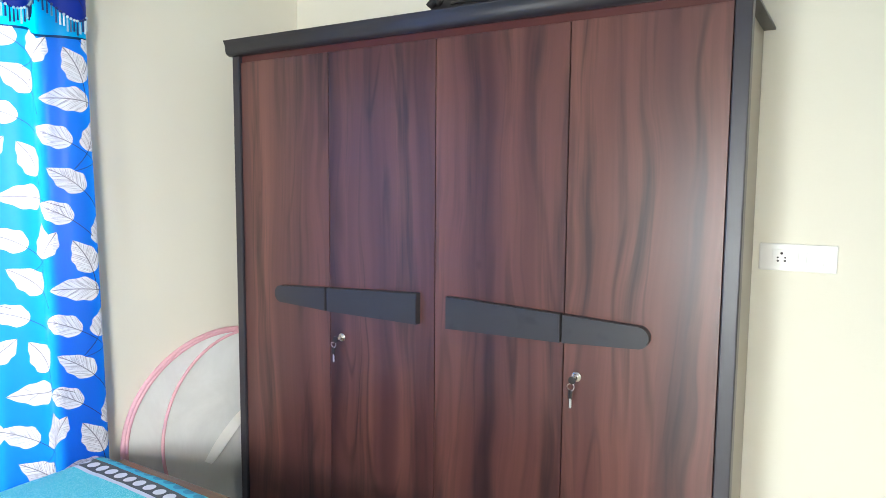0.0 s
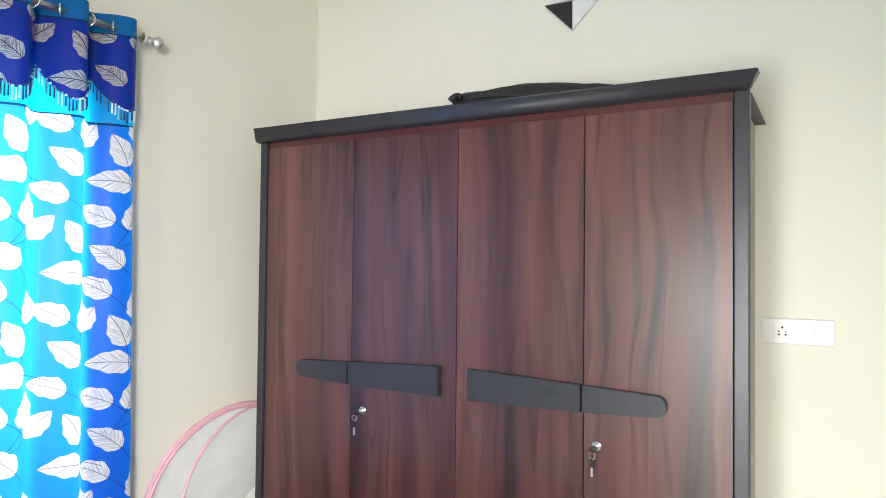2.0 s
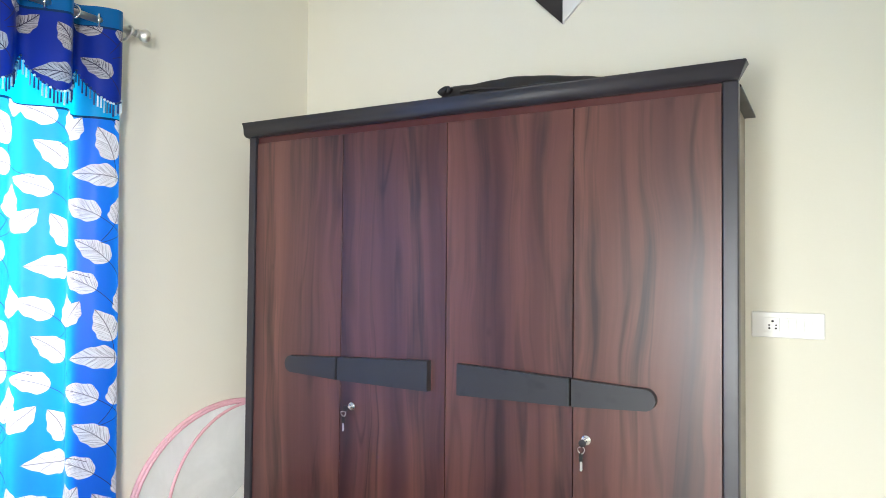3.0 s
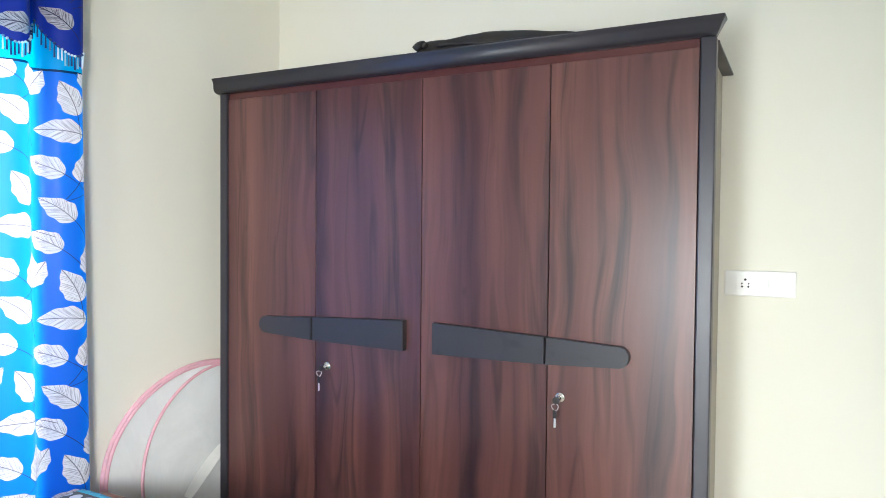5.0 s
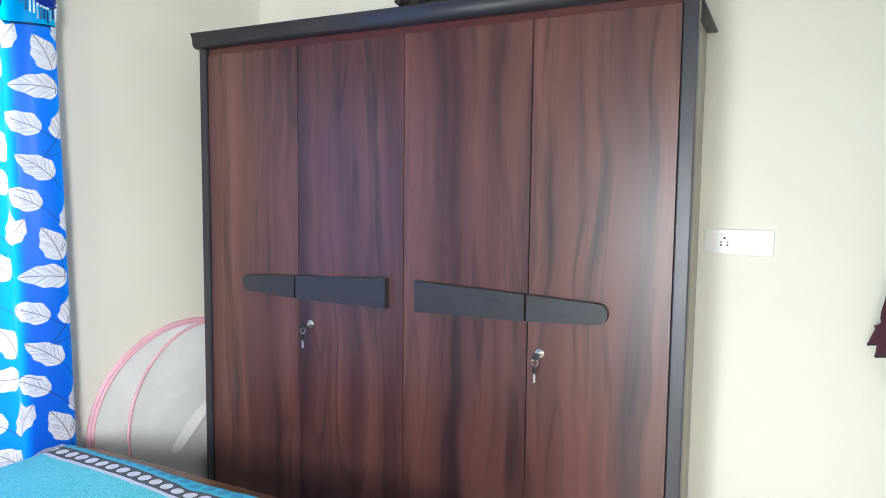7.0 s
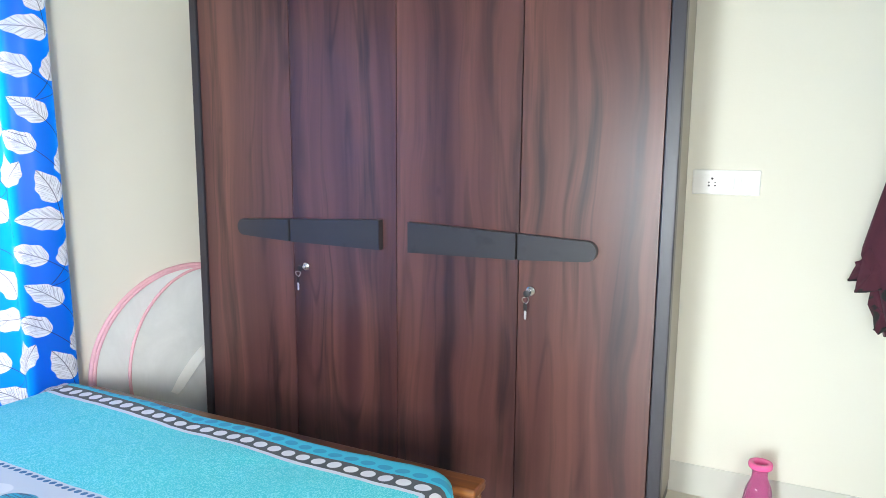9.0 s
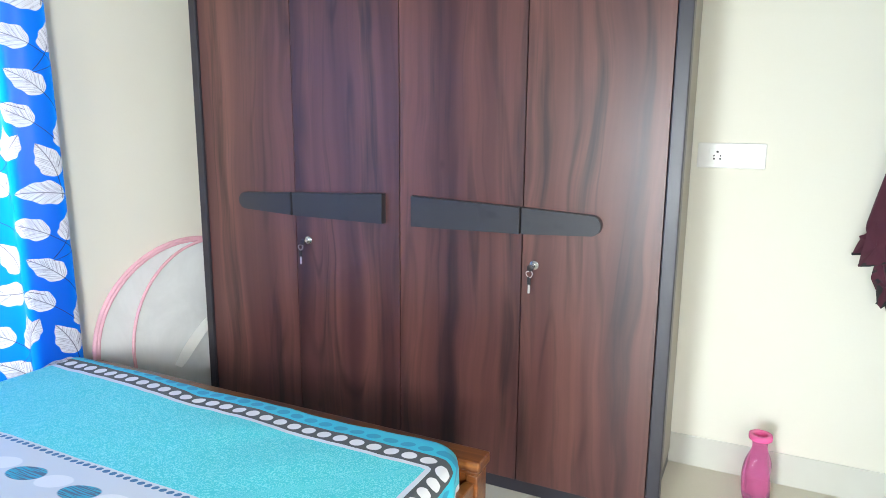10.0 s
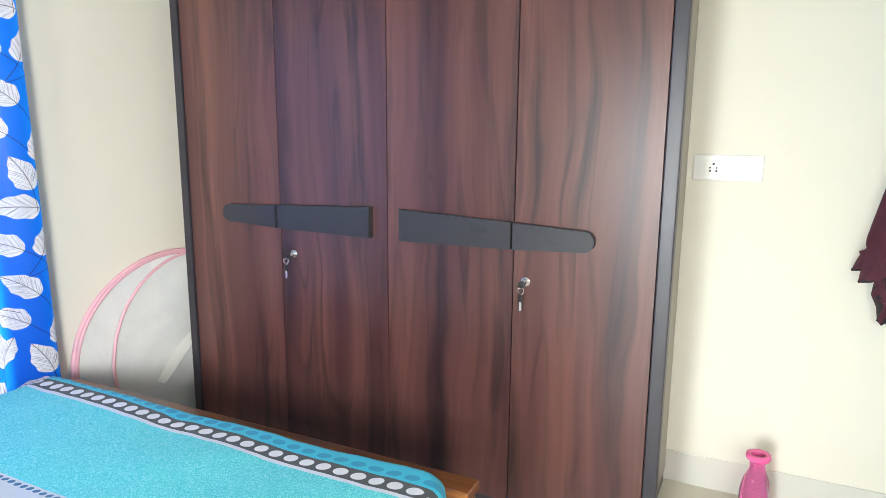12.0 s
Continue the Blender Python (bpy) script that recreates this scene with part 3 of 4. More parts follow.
# ---- bag on the wardrobe ----
def soft_bag():
    bag = thing("bag", (0.25, 0.22, ZT - 0.002), "flat black nylon bag lying on the wardrobe", "bag")
    zt = ZT - 0.0015
    bm = B()
    nx, ny = 44, 12
    top, bot = [], []
    for i in range(nx + 1):
        u = i / nx
        x = -0.085 + 0.72 * u
        rt, rb = [], []
        for j in range(ny + 1):
            w = j / ny
            y = 0.06 + 0.34 * w
            h = 0.108 * (1 - u ** 2.6) ** 0.7 * min(1, u * 60 + 0.15) ** 0.5 * (math.sin(math.pi * (0.06 + 0.88 * w)) ** 0.45) + 0.006
            h *= 0.95 + 0.10 * noise.noise((x * 5, y * 5, 1.7)) + 0.05 * noise.noise((x * 17, y * 15, 4.0))
            h += 0.058 * min(1, u * 40) * min(1, 0.2 + w * 12, 0.2 + (1 - w) * 12)
            h = max(0.004, h)
            rt.append(bm.verts.new((x, y, zt + h)))
            rb.append(bm.verts.new((x, y, zt)))
        top.append(rt)
        bot.append(rb)
    for i in range(nx):
        for j in range(ny):
            bm.faces.new((top[i][j], top[i + 1][j], top[i + 1][j + 1], top[i][j + 1]))
            bm.faces.new((bot[i][j], bot[i][j + 1], bot[i + 1][j + 1], bot[i + 1][j]))
    for j in range(ny):
        bm.faces.new((top[0][j], top[0][j + 1], bot[0][j + 1], bot[0][j]))
        bm.faces.new((top[nx][j + 1], top[nx][j], bot[nx][j], bot[nx][j + 1]))
    for i in range(nx):
        bm.faces.new((top[i + 1][0], top[i][0], bot[i][0], bot[i + 1][0]))
        bm.faces.new((top[i][ny], top[i + 1][ny], bot[i + 1][ny], bot[i][ny]))
    bmesh.ops.recalc_face_normals(bm, faces=bm.faces[:])
    part("body", bm, BAG, bag, smooth=True)
    pts = [(0.02 + 0.5 * t, 0.062 - 0.012 * math.sin(3 * t), zt + 0.070 + 0.03 * (1 - t) + 0.004 * math.sin(11 * t)) for t in [i / 24 for i in range(25)]]
    part("strap", tube(B(), pts, 0.006, 6), BAG, bag, "black webbing strap", True)
    pts = [(-0.075 + 0.045 * t, 0.07, zt + 0.090 + 0.028 * math.sin(math.pi * (0.15 + 0.6 * t))) for t in [i / 10 for i in range(11)]]
    part("carry_loop", tube(B(), pts, 0.014, 8), BAG, bag, smooth=True)


soft_bag()


# ---- wall decoration: a two-tone diamond ----
def diamond():
    cx, cz, r = 0.257, 2.537, 0.122
    d = thing("wall_decoration", (cx, YB, cz), "diamond wall decoration of black and white triangles", "decoration")
    for sx, sz, m in ((-1, -1, DECO_K), (1, -1, DECO_W), (-1, 1, DECO_W), (1, 1, DECO_K)):
        g = 0.0015
        pts = [(cx + sx * g, cz + sz * g), (cx + sx * (r - g), cz + sz * g), (cx + sx * g, cz + sz * (r - g))]
        part("facet", prism(B(), pts, YB - 0.016, YB - 0.001, 0.001), m, d, "black facet" if m is DECO_K else "white facet")


diamond()


# ---- switch plate ----
def switch_plate():
    s = thing("switch_plate", (1.078, YB, 1.217), "white modular wall plate with a socket and switches", "switch plate")
    x0, x1, z0, z1, y = 0.964, 1.192, 1.172, 1.262, YB
    part("plate", box(B(), (x0, y - 0.011, z0), (x1, y - 0.0005, z1), 0.004), PLATE, s)
    part("socket", box(B(), (1.004, y - 0.0135, 1.192), (1.054, y - 0.0105, 1.243), 0.0015), PLATE, s)
    # black discs on the socket face, for the dark inside its holes
    for dx, dz, r in ((0, 0.013, 0.0042), (-0.011, -0.001, 0.003), (0.011, -0.001, 0.003), (-0.0105, -0.012, 0.0036), (0.0105, -0.012, 0.0036)):
        part("hole_shade", lathe(B(), [(r, 0), (r, 0.0006)], (1.032 + dx, y - 0.0134, 1.217 + dz), 12, "y"), BLACK, s, "black disc for the shade of a socket hole")
    for i in range(4):
        a = 1.057 + i * 0.0245
        bm = box(B(), (a, y - 0.015, 1.193), (a + 0.0235, y - 0.0105, 1.242), 0.0015)
        part("switch", bm, PLATE, s)
    part("marker", box(B(), (1.068, y - 0.0116, 1.181), (1.088, y - 0.0108, 1.183)), SKIRT, s, "thin grey mark")


switch_plate()


# ---- curtain, rod ----
RX, RZ = -1.035, 2.270
rod = thing("curtain_rod", (RX, -1.6, RZ), "brushed steel curtain rod with ball finials", "curtain rod")
part("rod", tube(B(), [(RX, y, RZ) for y in (-2.70, -1.6, -0.538)], 0.0125, 16), STEEL, rod, smooth=True)
for y, s in ((-0.538, 1), (-2.70, -1)):
    prof = [(0.0125, -0.002), (0.016, 0.0), (0.016, 0.005), (0.009, 0.008), (0.009, 0.016), (0.015, 0.020), (0.022, 0.028), (0.025, 0.038), (0.022, 0.050), (0.014, 0.057), (0.006, 0.060), (0.006, 0.066), (0.002, 0.068)]
    bm = B()
    lathe(bm, prof, (0, 0, 0), 24)
    bmesh.ops.transform(bm, matrix=Matrix.Translation((RX, y, RZ)) @ Matrix.Rotation(-s * math.pi / 2, 4, "X"), verts=bm.verts[:])
    part("finial", bm, STEEL, rod, "ball finial", True)
    yb = y - s * 0.025
    bm = tube(B(), [(RX, yb, RZ - 0.018), (RX - 0.02, yb, RZ - 0.026), (XL + 0.004, yb, RZ - 0.026)], 0.006, 10)
    lathe(bm, [(0.022, 0.0), (0.022, 0.004), (0.008, 0.007)], (XL + 0.0005, yb, RZ - 0.026), 20, "x")
    part("bracket", bm, STEEL, rod, smooth=True)
    ringp = [(RX + 0.016 * math.cos(a), yb, RZ + 0.016 * math.sin(a)) for a in [2 * math.pi * i / 20 for i in range(20)]]
    part("collar", tube(B(), ringp, 0.005, 8, True), STEEL, rod, smooth=True)

P = 0.190
Y1, Y0 = -0.606, -0.606 - 10 * P


def fold(y, z, lift=0.0):
    """How far the cloth stands off the wall, by its place along the rod and its height."""
    k = (Y1 - y) / P
    a = 0.036 + 0.005 * math.sin(k * 1.7)
    w = math.cos(2 * math.pi * k - 1.0 + 0.12 * math.sin(z * 1.9 + k * 2))
    a *= 0.80 + 0.20 * min(1, max(0, (z - 1.7) / 0.45))
    return RX + a * (w + 0.18 * math.cos(4 * math.pi * k)) + lift + 0.004 * noise.noise((y * 7, z * 1.3, 2))


def hanging(zfun_top, zfun_bot, rows, lift, grow=0.0):
    bm = B()
    uvl = bm.loops.layers.uv.new("cloth")
    n = 300
    cols = []
    for i in range(n + 1):
        y = Y1 + (Y0 - Y1) * i / n
        zt, zb = zfun_top(y), zfun_bot(y)
        col = []
        for j in range(rows + 1):
            z = zt + (zb - zt) * j / rows
            yy = y + grow * (2.27 - z) * (1 if i == 0 else 1 - i / n)
            col.append((bm.verts.new((fold(y, z, lift), yy, z)), (0.355 - (Y1 - y) * 0.96, z)))
        cols.append(col)
    for p, q in zip(cols, cols[1:]):
        for j in range(rows):
            vs = (p[j], p[j + 1], q[j + 1], q[j])
            f = bm.faces.new([v for v, _ in vs])
            for lp, (_, uv) in zip(f.loops, vs):
                lp[uvl].uv = uv
    return bm


def scallop(y):
    k = ((Y1 - y) / P - 0.70) % 1.0
    return 1.978 + 0.105 * abs(2 * k - 1) ** 1.8


curtain = thing("curtain", (RX, (Y0 + Y1) / 2, 0.1), "blue satin curtain printed with white leaves, backlit", "curtain")
part("drape", hanging(lambda y: 2.20, lambda y: 0.10, 60, -0.012, 0.012), CURT, curtain, smooth=True)
part("valance", hanging(lambda y: 2.318, scallop, 16, 0.0), VAL, curtain, "deep blue leaf-print valance with scalloped hem", True)
bm = B()
i = 0
y = Y1 - 0.004
while y > Y0:
    zb = scallop(y)
    x = fold(y, zb, 0.004)
    ln = 0.042 + 0.006 * math.sin(i * 2.1)
    bmesh.ops.create_cone(bm, cap_ends=True, segments=5, radius1=0.0034, radius2=0.0022, depth=ln, matrix=Matrix.Translation((x, y, zb - ln / 2)))
    bmesh.ops.create_icosphere(bm, subdivisions=1, radius=0.0052, matrix=Matrix.Translation((x + 0.001, y, zb)))
    y -= 0.0086
    i += 1
fr = part("fringe", bm, FRINGE, curtain, "pale beaded tassel fringe")
tagged(fr, kind="stuff")
k = 0
while True:
    # rings sit where the cloth crosses the rod
    c = (0.25 + 0.5 * k) - 0.5 + 1.0 / (2 * math.pi)
    yk = Y1 - c * P
    k += 1
    if yk < Y0:
        break
    if yk > Y1 - 0.012:
        continue
    sgn = 1 if k % 2 else -1
    tilt = math.atan2(0.036 * 2 * math.pi / P, 1.0)
    ex, ey = math.sin(tilt), math.cos(tilt) * sgn
    ringp = [(RX + 0.002 + 0.021 * math.cos(a) * ex, yk + 0.021 * math.cos(a) * ey, RZ + 0.021 * math.sin(a)) for a in [2 * math.pi * q / 20 for q in range(20)]]
    part("eyelet", tube(B(), ringp, 0.0045, 8, True), CHROME, curtain, "chrome eyelet ring", True)


# ---- folded net against the wall ----
def net():
    n = thing("folded_mosquito_net", (XL + 0.05, 0, 0), "folded pop-up mosquito net with pink edging against the wall", "mosquito net")

    def disc(x, cy, cz, a, b, lean, ph):
        bm = B()
        rings, m = 14, 72
        grid = []
        for i in range(rings + 1):
            r = i / rings
            ring = []
            for j in range(m):
                t = 2 * math.pi * j / m
                yy, zz = cy + a * r * math.cos(t), cz + b * r * math.sin(t)
                xx = x + lean * (cz - zz) + 0.010 * (1 - r * r) * noise.noise((yy * 5 + ph, zz * 5, ph))
                ring.append(bm.verts.new((xx, yy, zz)))
            grid.append(ring)
        for p, q in zip(grid[1:], grid[2:]):
            for j in range(m):
                bm.faces.new((p[j], p[(j + 1) % m], q[(j + 1) % m], q[j]))
        bm.faces.new(grid[1])
        bmesh.ops.delete(bm, geom=grid[0], context="VERTS")
        return bm

    def hoop(x, cy, cz, a, b, lean, r):
        pts = [(x + lean * (cz - (cz + b * math.sin(t))), cy + a * math.cos(t), cz + b * math.sin(t)) for t in [2 * math.pi * j / 90 for j in range(90)]]
        return tube(B(), pts, r, 8, True)
    specs = [(-1.092, 0.0, 0.408, 0.487, 0.400, 0.02, 1.0), (-1.082, 0.000, 0.407, 0.478, 0.392, 0.025, 3.0), (-1.056, 0.090, 0.378, 0.430, 0.414, 0.04, 5.0)]
    for i, (x, cy, cz, a, b, ln, ph) in enumerate(specs):
        part("net_panel", disc(x, cy, cz, a, b, ln, ph), NET, n, "translucent white netting", True)
        part("edging", hoop(x, cy, cz, a, b, ln, 0.0095 if i == 0 else 0.0065), PINK, n, "pink edging tape", True)
    bm = B()
    prev = None
    for i in range(17):
        t = i / 16
        y = 0.045 - 0.215 * t + 0.012 * math.sin(7 * t)
        z = 0.455 - 0.170 * t + 0.012 * math.sin(2 * math.pi * t)
        w = 0.013 + 0.017 * math.sin(math.pi * t)
        cur = (bm.verts.new((-0.998, y + w * 0.5, z - w * 0.4)), bm.verts.new((-1.024, y - w * 0.5, z + w * 0.4)))
        if prev:
            bm.faces.new((prev[0], cur[0], cur[1], prev[1]))
        prev = cur
    bmesh.ops.solidify(bm, geom=bm.faces[:], thickness=0.0015)
    part("ribbon", bm, STRAP, n, "white tie ribbon")


net()

# ---- bed ----
bed = thing("bed", (-0.2, -1.6, 0), "varnished wooden double bed frame with low footboard", "bed")
FX0, FX1, FY0, FY1, FZ = -0.955, 0.605, -0.650, -0.572, 0.462
part("footboard_rail", box(B(), (FX0, FY0, FZ - 0.03), (FX1, FY1, FZ), 0.006, 3), WOOD, bed)
part("footboard_panel", box(B(), (FX0 + 0.05, FY0 + 0.026, 0.16), (FX1 - 0.041, FY1 - 0.026, FZ - 0.03), 0.002), WOOD, bed)
part("cap_moulding", box(B(), (FX0 + 0.008, FY0 + 0.006, FZ - 0.042), (FX1 - 0.008, FY1 - 0.006, FZ - 0.0305), 0.005, 3), WOOD, bed)
for x, w in ((FX0 + 0.006, 0.044), (FX1 - 0.042, 0.034)):
    part("leg", box(B(), (x, FY0 + 0.008, 0), (x + w, FY1 - 0.008, FZ - 0.0425), 0.004), WOOD, bed)
for x in (FX0 + 0.006, FX1 - 0.071):
    part("leg", box(B(), (x, -2.66, 0), (x + 0.065, -2.60, 0.85), 0.004), WOOD, bed)
for x in (FX0 + 0.016, FX1 - 0.046):
    part("side_rail", box(B(), (x, -2.60, 0.22), (x + 0.03, FY0 + 0.006, 0.40), 0.004), WOOD, bed)
part("headboard", box(B(), (FX0 + 0.071, -2.65, 0.30), (FX1 - 0.071, -2.615, 0.95), 0.006), WOOD, bed)
part("slat_base", box(B(), (FX0 + 0.05, -2.6, 0.34), (FX1 - 0.05, FY0, 0.365)), WOOD, bed)


def outline(x0, x1, y0, y1, r, n=8):
    """A rectangle with rounded corners, anticlockwise from the near end of the right side."""
    pts = []
    for cx, cy, a0 in ((x1 - r, y0 + r, -90), (x1 - r, y1 - r, 0), (x0 + r, y1 - r, 90), (x0 + r, y0 + r, 180)):
        for i in range(n + 1):
            a = radians(a0 + 90 * i / n)
            pts.append((cx + r * math.cos(a), cy + r * math.sin(a)))
    return pts


MX0, MX1, MY0, MY1, MZ = -1.0, 0.572, -2.58, -0.628, 0.490
bm = B()
o = outline(MX0 + 0.012, MX1 - 0.012, MY0 + 0.012, MY1 - 0.012, 0.10)
low = [bm.verts.new((x, y, 0.367)) for x, y in o]
top = [bm.verts.new((x, y, MZ - 0.010)) for x, y in o]
bm.faces.new(low[::-1])
bm.faces.new(top)
for i in range(len(o)):
    k = (i + 1) % len(o)
    bm.faces.new((low[i], low[k], top[k], top[i]))
tagged(part("mattress", bm, plain("mattress_ticking", (0.6, 0.6, 0.58), 0.9)), "thin mattress under the turquoise sheet", "mattress")


def sheet():
    """The cloth over the mattress; its print follows the edge by the distance in from it."""
    bm = B()
    uvl = bm.loops.layers.uv.new("cloth")
    r = 0.115

    big = 0.135

    def reach(x, y):
        """How far a point lies in from the printed right side and from the foot hem, which was pulled askew."""
        dy = MY1 - y
        pull = 0.034 * min(1.2, max(-0.4, (x + 0.47) / 0.75)) * max(0.0, 1 - dy / 0.45)
        tuck = 0.012 * math.exp(-((x + 0.33) / 0.05) ** 2) * max(0.0, 1 - dy / 0.2)
        return MX1 - x + 0.074, max(0.0045, dy - pull - tuck)

    def inward(x, y):
        """Distance in from the rounded edge, counting only the foot and the right side."""
        dx, dy = reach(x, y)
        if dx < big and dy < big:
            return max(0.0045, big - math.hypot(big - dx, big - dy))
        return min(dx, dy)

    def along(x, y):
        """Length along the edge, round the corner to the right side; one oval turns the corner."""
        dx, dy = reach(x, y)
        turn = MX1 + 0.074 - big
        if dx < big and dy < big:
            return turn + 0.0337 * math.atan2(big - dx, big - dy)
        return x if dy < dx else turn + 0.053 + dy - big

    def wav(x, y, d):
        return 0.004 * noise.noise((x * 5, y * 5, 3)) + 0.0022 * noise.noise((x * 17, y * 13, 7))
    # top: a grid that is bent to the rounded corner
    nx, ny = 110, 110
    grid = {}
    for i in range(nx + 1):
        for j in range(ny + 1):
            a, b = (i / nx), (j / ny) ** 1.5
            x, y = MX0 + (MX1 - MX0) * a, MY1 + (MY0 - MY1) * b
            dx, dy = MX1 - x, MY1 - y
            if dx < r and dy < r:
                px, py = r - dx, r - dy
                m = max(px, py)
                h = math.hypot(px, py)
                if h > 0:
                    px, py = px * m / h, py * m / h
                x, y = MX1 - r + px, MY1 - r + py
            d = max(0.0, min(MX1 - x, x - MX0, MY1 - y))
            if MX1 - x < r and MY1 - y < r:
                d = max(0.0, r - math.hypot(r - (MX1 - x), r - (MY1 - y)))
            z = MZ - 0.016 * max(0, 1 - d / 0.03) ** 2 + wav(x, y, d)
            edge = 0.014 * noise.noise((x * 3.2, 0.4, 9)) * max(0, 1 - d / 0.25)
            grid[i, j] = (bm.verts.new((x, y + edge, z)), (inward(x, y), along(x, y)))
    for i in range(nx):
        for j in range(ny):
            vs = (grid[i, j], grid[i, j + 1], grid[i + 1, j + 1], grid[i + 1, j])
            try:
                f = bm.faces.new([v for v, _ in vs])
            except ValueError:
                continue
            for lp, (_, uv) in zip(f.loops, vs):
                lp[uvl].uv = uv
    # the hem that hangs over the edge
    rim = [grid[i, 0] for i in range(nx + 1)] + [grid[nx, j] for j in range(1, ny + 1)]
    prev = rim
    for k, (dz) in enumerate((0.02, 0.05, 0.085)):
        cur = []
        for q, (v, uv) in enumerate(rim):
            p = v.co
            foot = p.y > MY1 - 0.02 and p.x < MX1 - r
            n = Vector((0.0, 1.0, 0.0)) if foot else (Vector((1.0, 0, 0)) if p.y < MY1 - r else Vector((p.x - MX1 + r, p.y - MY1 + r, 0)).normalized())
            out = 0.0 if foot else 0.004 * math.sin(q * 0.9) * (k + 1) / 3 + 0.002
            cur.append((bm.verts.new(p + n * out - Vector((0, 0, dz * (0.25 if foot else 1.0)))), (0.006 if foot else max(0.0045 if k < 2 else 0.001, uv[0] - dz), uv[1])))
        for a, b, c, d in zip(prev, prev[1:], cur[1:], cur):
            f = bm.faces.new((a[0], d[0], c[0], b[0]))
            for lp, (_, uv) in zip(f.loops, (a, d, c, b)):
                lp[uvl].uv = uv
        prev = cur
    bmesh.ops.recalc_face_normals(bm, faces=bm.faces[:])
    return tagged(part("bed_sheet", bm, SHEET, smooth=True), "turquoise printed cotton sheet with oval borders on the bed", "bed sheet")


sheet()


# ---- pink bottle on the floor ----
def bottle():
    cx, cy = 1.262, 0.345
    b = thing("bottle", (cx, cy, 0), "pink translucent plastic bottle with swirled sides on the floor", "bottle")

    def swirl(a, h):
        if h > 0.205 or h < 0.012:
            return 0.0
        k = min(1, (0.205 - h) / 0.05) * min(1, (h - 0.012) / 0.02)
        return k * (0.10 * math.cos(5 * a + 30 * h) + 0.03 * math.cos(10 * a + 60 * h + 0.8))
    prof = [(0.030, 0.0), (0.040, 0.003), (0.043, 0.012), (0.044, 0.03), (0.0445, 0.05), (0.045, 0.07), (0.0455, 0.09), (0.045, 0.11), (0.043, 0.13), (0.040, 0.15), (0.035, 0.17), (0.030, 0.188), (0.0265, 0.200), (0.0255, 0.215), (0.027, 0.228), (0.030, 0.2345),
            (0.0265, 0.2345), (0.0225, 0.228), (0.0225, 0.21), (0.0275, 0.185), (0.035, 0.15), (0.040, 0.11), (0.0405, 0.05), (0.030, 0.006)]
    part("body", lathe(B(), prof, (cx, cy, 0), 60, "z", swirl), BOTTLE, b, smooth=True)
    ring = [(0.0225, 0.2348), (0.0345, 0.2348), (0.0385, 0.238), (0.0395, 0.243), (0.0395, 0.251), (0.0375, 0.256), (0.0245, 0.256), (0.0215, 0.252), (0.0215, 0.238)]
    bm = lathe(B(), ring, (cx, cy, 0), 40)
    bmesh.ops.delete(bm, geom=[f for f in bm.faces if len(f.verts) > 4], context="FACES_ONLY")
    part("rim", bm, RIM, b, "hot pink rolled rim", True)


bottle()


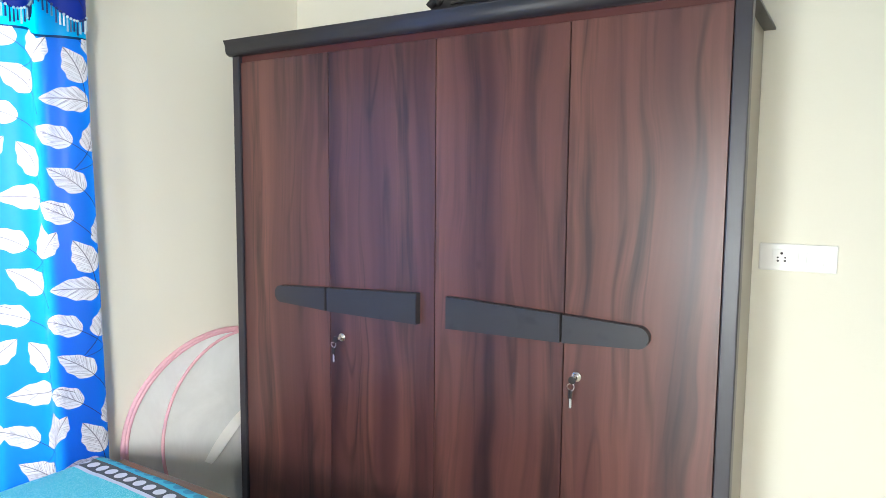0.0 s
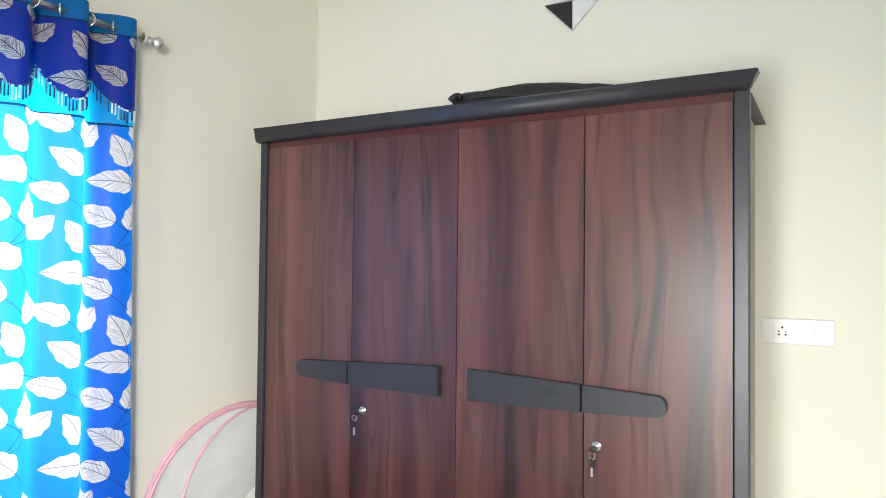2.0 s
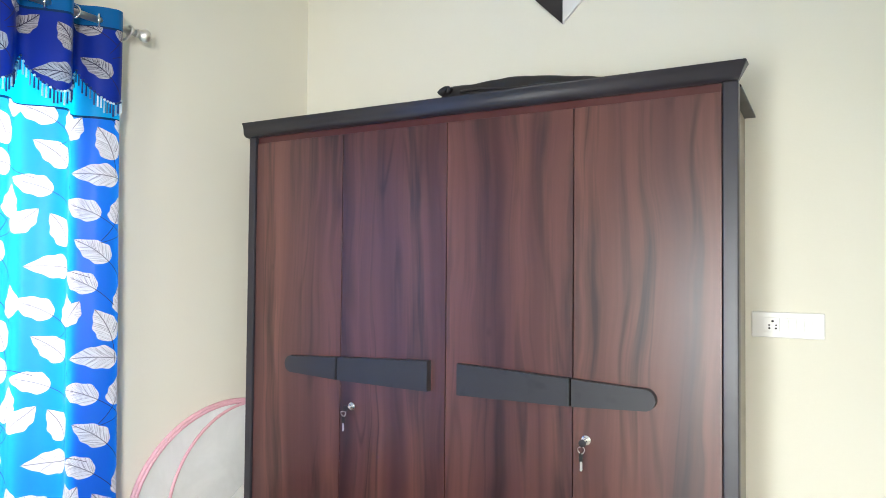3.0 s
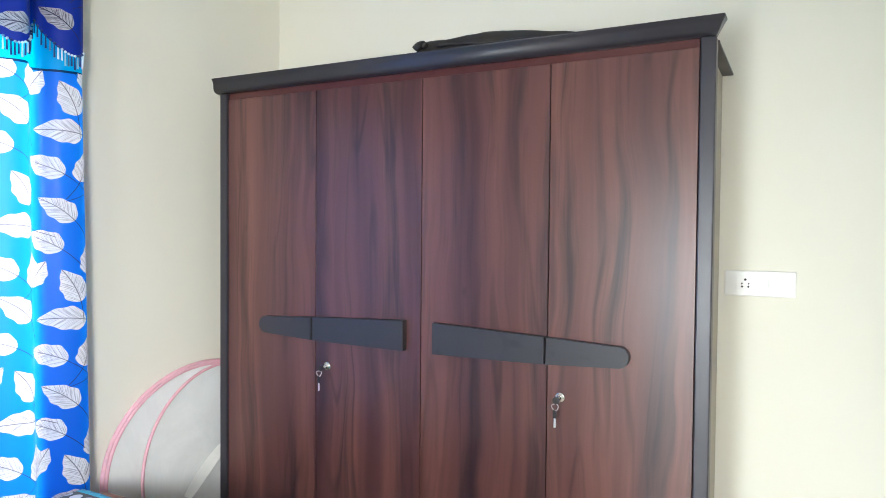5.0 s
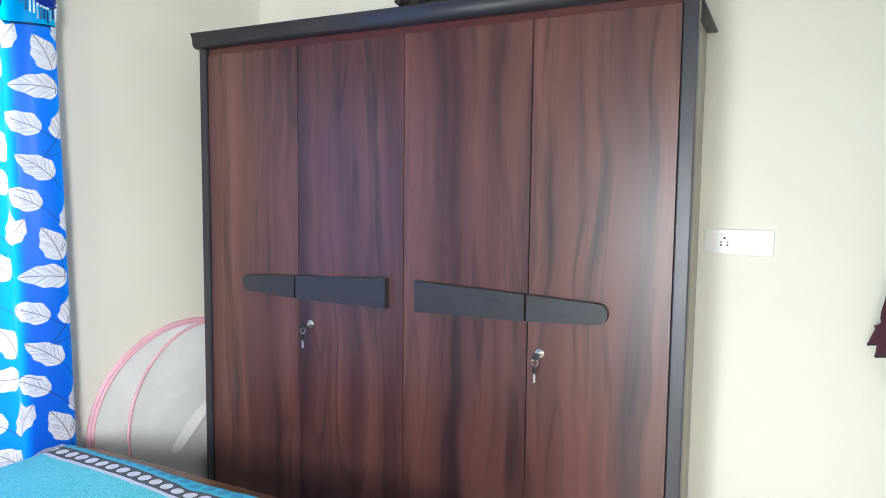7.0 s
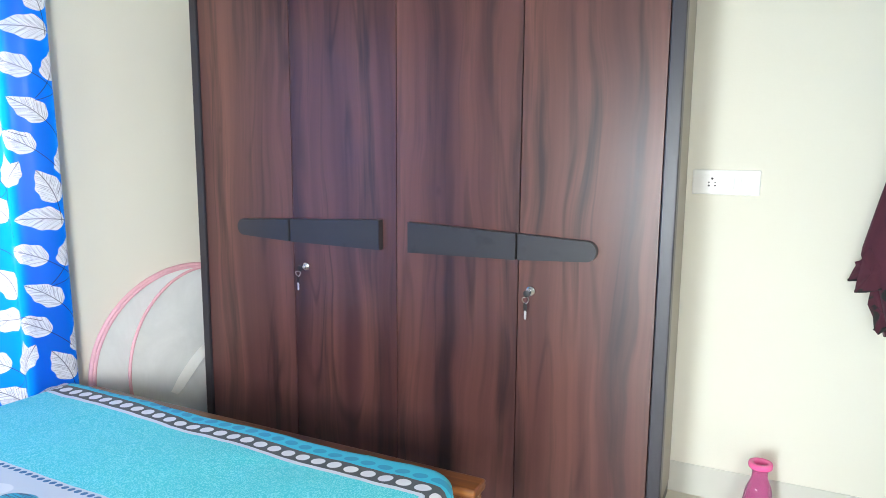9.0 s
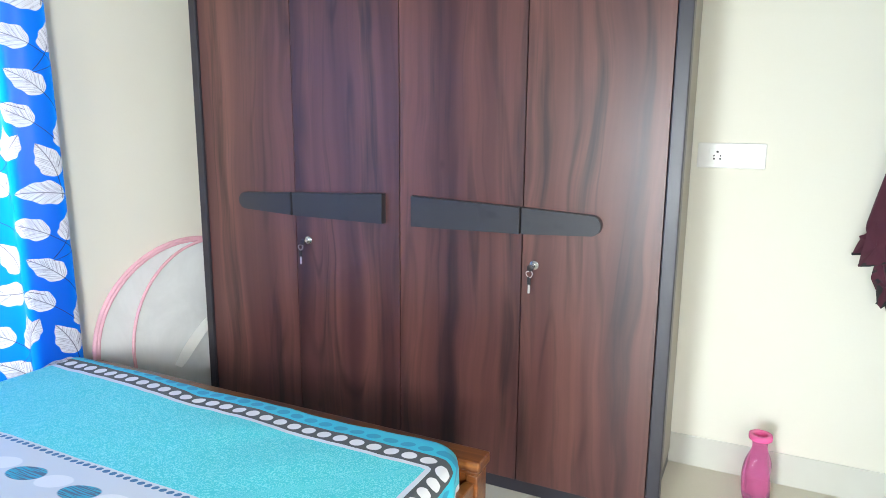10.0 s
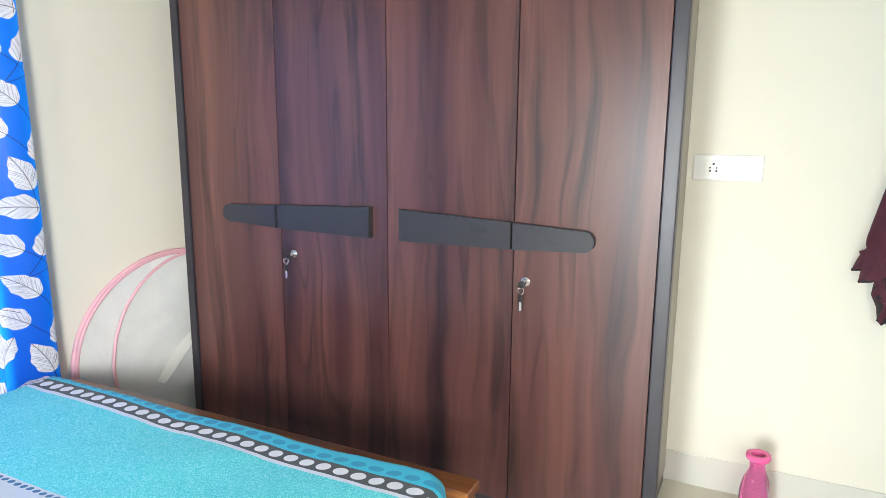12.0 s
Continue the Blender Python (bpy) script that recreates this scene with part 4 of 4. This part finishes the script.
# ---- hanging garment ----
def garment():
    g = thing("hanging_garment", (1.75, 0.47, 0.7), "maroon cloth garment with frilled sleeves hanging on the wall", "garment")
    bm = B()
    nz, na = 40, 36
    grid = []
    for i in range(nz + 1):
        t = i / nz
        z = 1.60 - 0.87 * t
        half = 0.05 + 0.155 * (min(t, 0.68) / 0.8) ** 0.9 - 0.30 * max(0, t - 0.70)
        ring = []
        for j in range(na):
            a = 2 * math.pi * j / na
            x = 1.70 + half * math.cos(a) + 0.010 * math.sin(9 * a + 3 * t) * t
            y = 0.458 + (0.035 + 0.012 * math.sin(7 * a)) * math.sin(a) * (0.5 + 0.5 * t)
            ring.append(bm.verts.new((x, min(y, 0.506), z + 0.012 * math.sin(6 * a) * t)))
        grid.append(ring)
    for p, q in zip(grid, grid[1:]):
        for j in range(na):
            bm.faces.new((p[j], q[j], q[(j + 1) % na], p[(j + 1) % na]))
    bm.faces.new(grid[0])
    bmesh.ops.recalc_face_normals(bm, faces=bm.faces[:])
    part("body", bm, MAROON, g, smooth=True)
    # pointed frills of the sleeve, each with a dark hem
    def frill(pts, y, hem):
        n = 12
        outer = []
        for (ax, az), (bx, bz) in zip(pts, pts[1:] + pts[:1]):
            k = max(2, round(math.hypot(bx - ax, bz - az) / 0.012))
            outer += [(ax + (bx - ax) * i / k, az + (bz - az) * i / k) for i in range(k)]
        mx, mz = sum(p[0] for p in outer) / len(outer), sum(p[1] for p in outer) / len(outer)
        bm = B()
        for side in (0, 1):
            prev = None
            for r in [i / n for i in range(n + 1)]:
                ring = [bm.verts.new((mx + (px - mx) * r, y + side * 0.004 - 0.016 * (1 - r * r) + 0.007 * r * math.sin(60 * px + 34 * pz) + 0.004 * noise.noise((px * 30, pz * 22, y)), mz + (pz - mz) * r)) for px, pz in outer]
                if prev:
                    for a in range(len(ring)):
                        b = (a + 1) % len(ring)
                        bm.faces.new((prev[a], prev[b], ring[b], ring[a]))
                prev = ring
        bmesh.ops.remove_doubles(bm, verts=bm.verts[:], dist=0.0004)
        bmesh.ops.recalc_face_normals(bm, faces=bm.faces[:])
        f = part("sleeve_frill", bm, MAROON, g, "pointed maroon frill", True)
        part("hem", tube(B(), [(px, y + 0.002 + 0.007 * math.sin(60 * px + 34 * pz), pz + 0.003) for px, pz in hem], 0.0055, 6), HEM, f, "dark hem", True)
    frill([(1.545, 1.012), (1.508, 0.972), (1.494, 0.966), (1.499, 0.955), (1.480, 0.900), (1.506, 0.902), (1.560, 0.930)], 0.462, [(1.481, 0.900), (1.494, 0.901), (1.506, 0.902)])
    frill([(1.530, 1.018), (1.514, 0.990), (1.508, 0.930), (1.500, 0.866), (1.534, 0.870), (1.575, 0.885), (1.585, 0.960), (1.560, 1.010)], 0.440, [(1.501, 0.867), (1.518, 0.868), (1.534, 0.870), (1.575, 0.885)])
    frill([(1.548, 0.880), (1.543, 0.825), (1.562, 0.785), (1.568, 0.742), (1.581, 0.727), (1.610, 0.760), (1.625, 0.860)], 0.456, [(1.568, 0.743), (1.581, 0.729), (1.610, 0.760)])
    bm = tube(B(), [(1.735, 0.509, 1.66), (1.735, 0.47, 1.655), (1.735, 0.455, 1.62), (1.735, 0.455, 1.59)], 0.004, 8)
    part("hook", bm, STEEL, g, "steel hook", True)


garment()
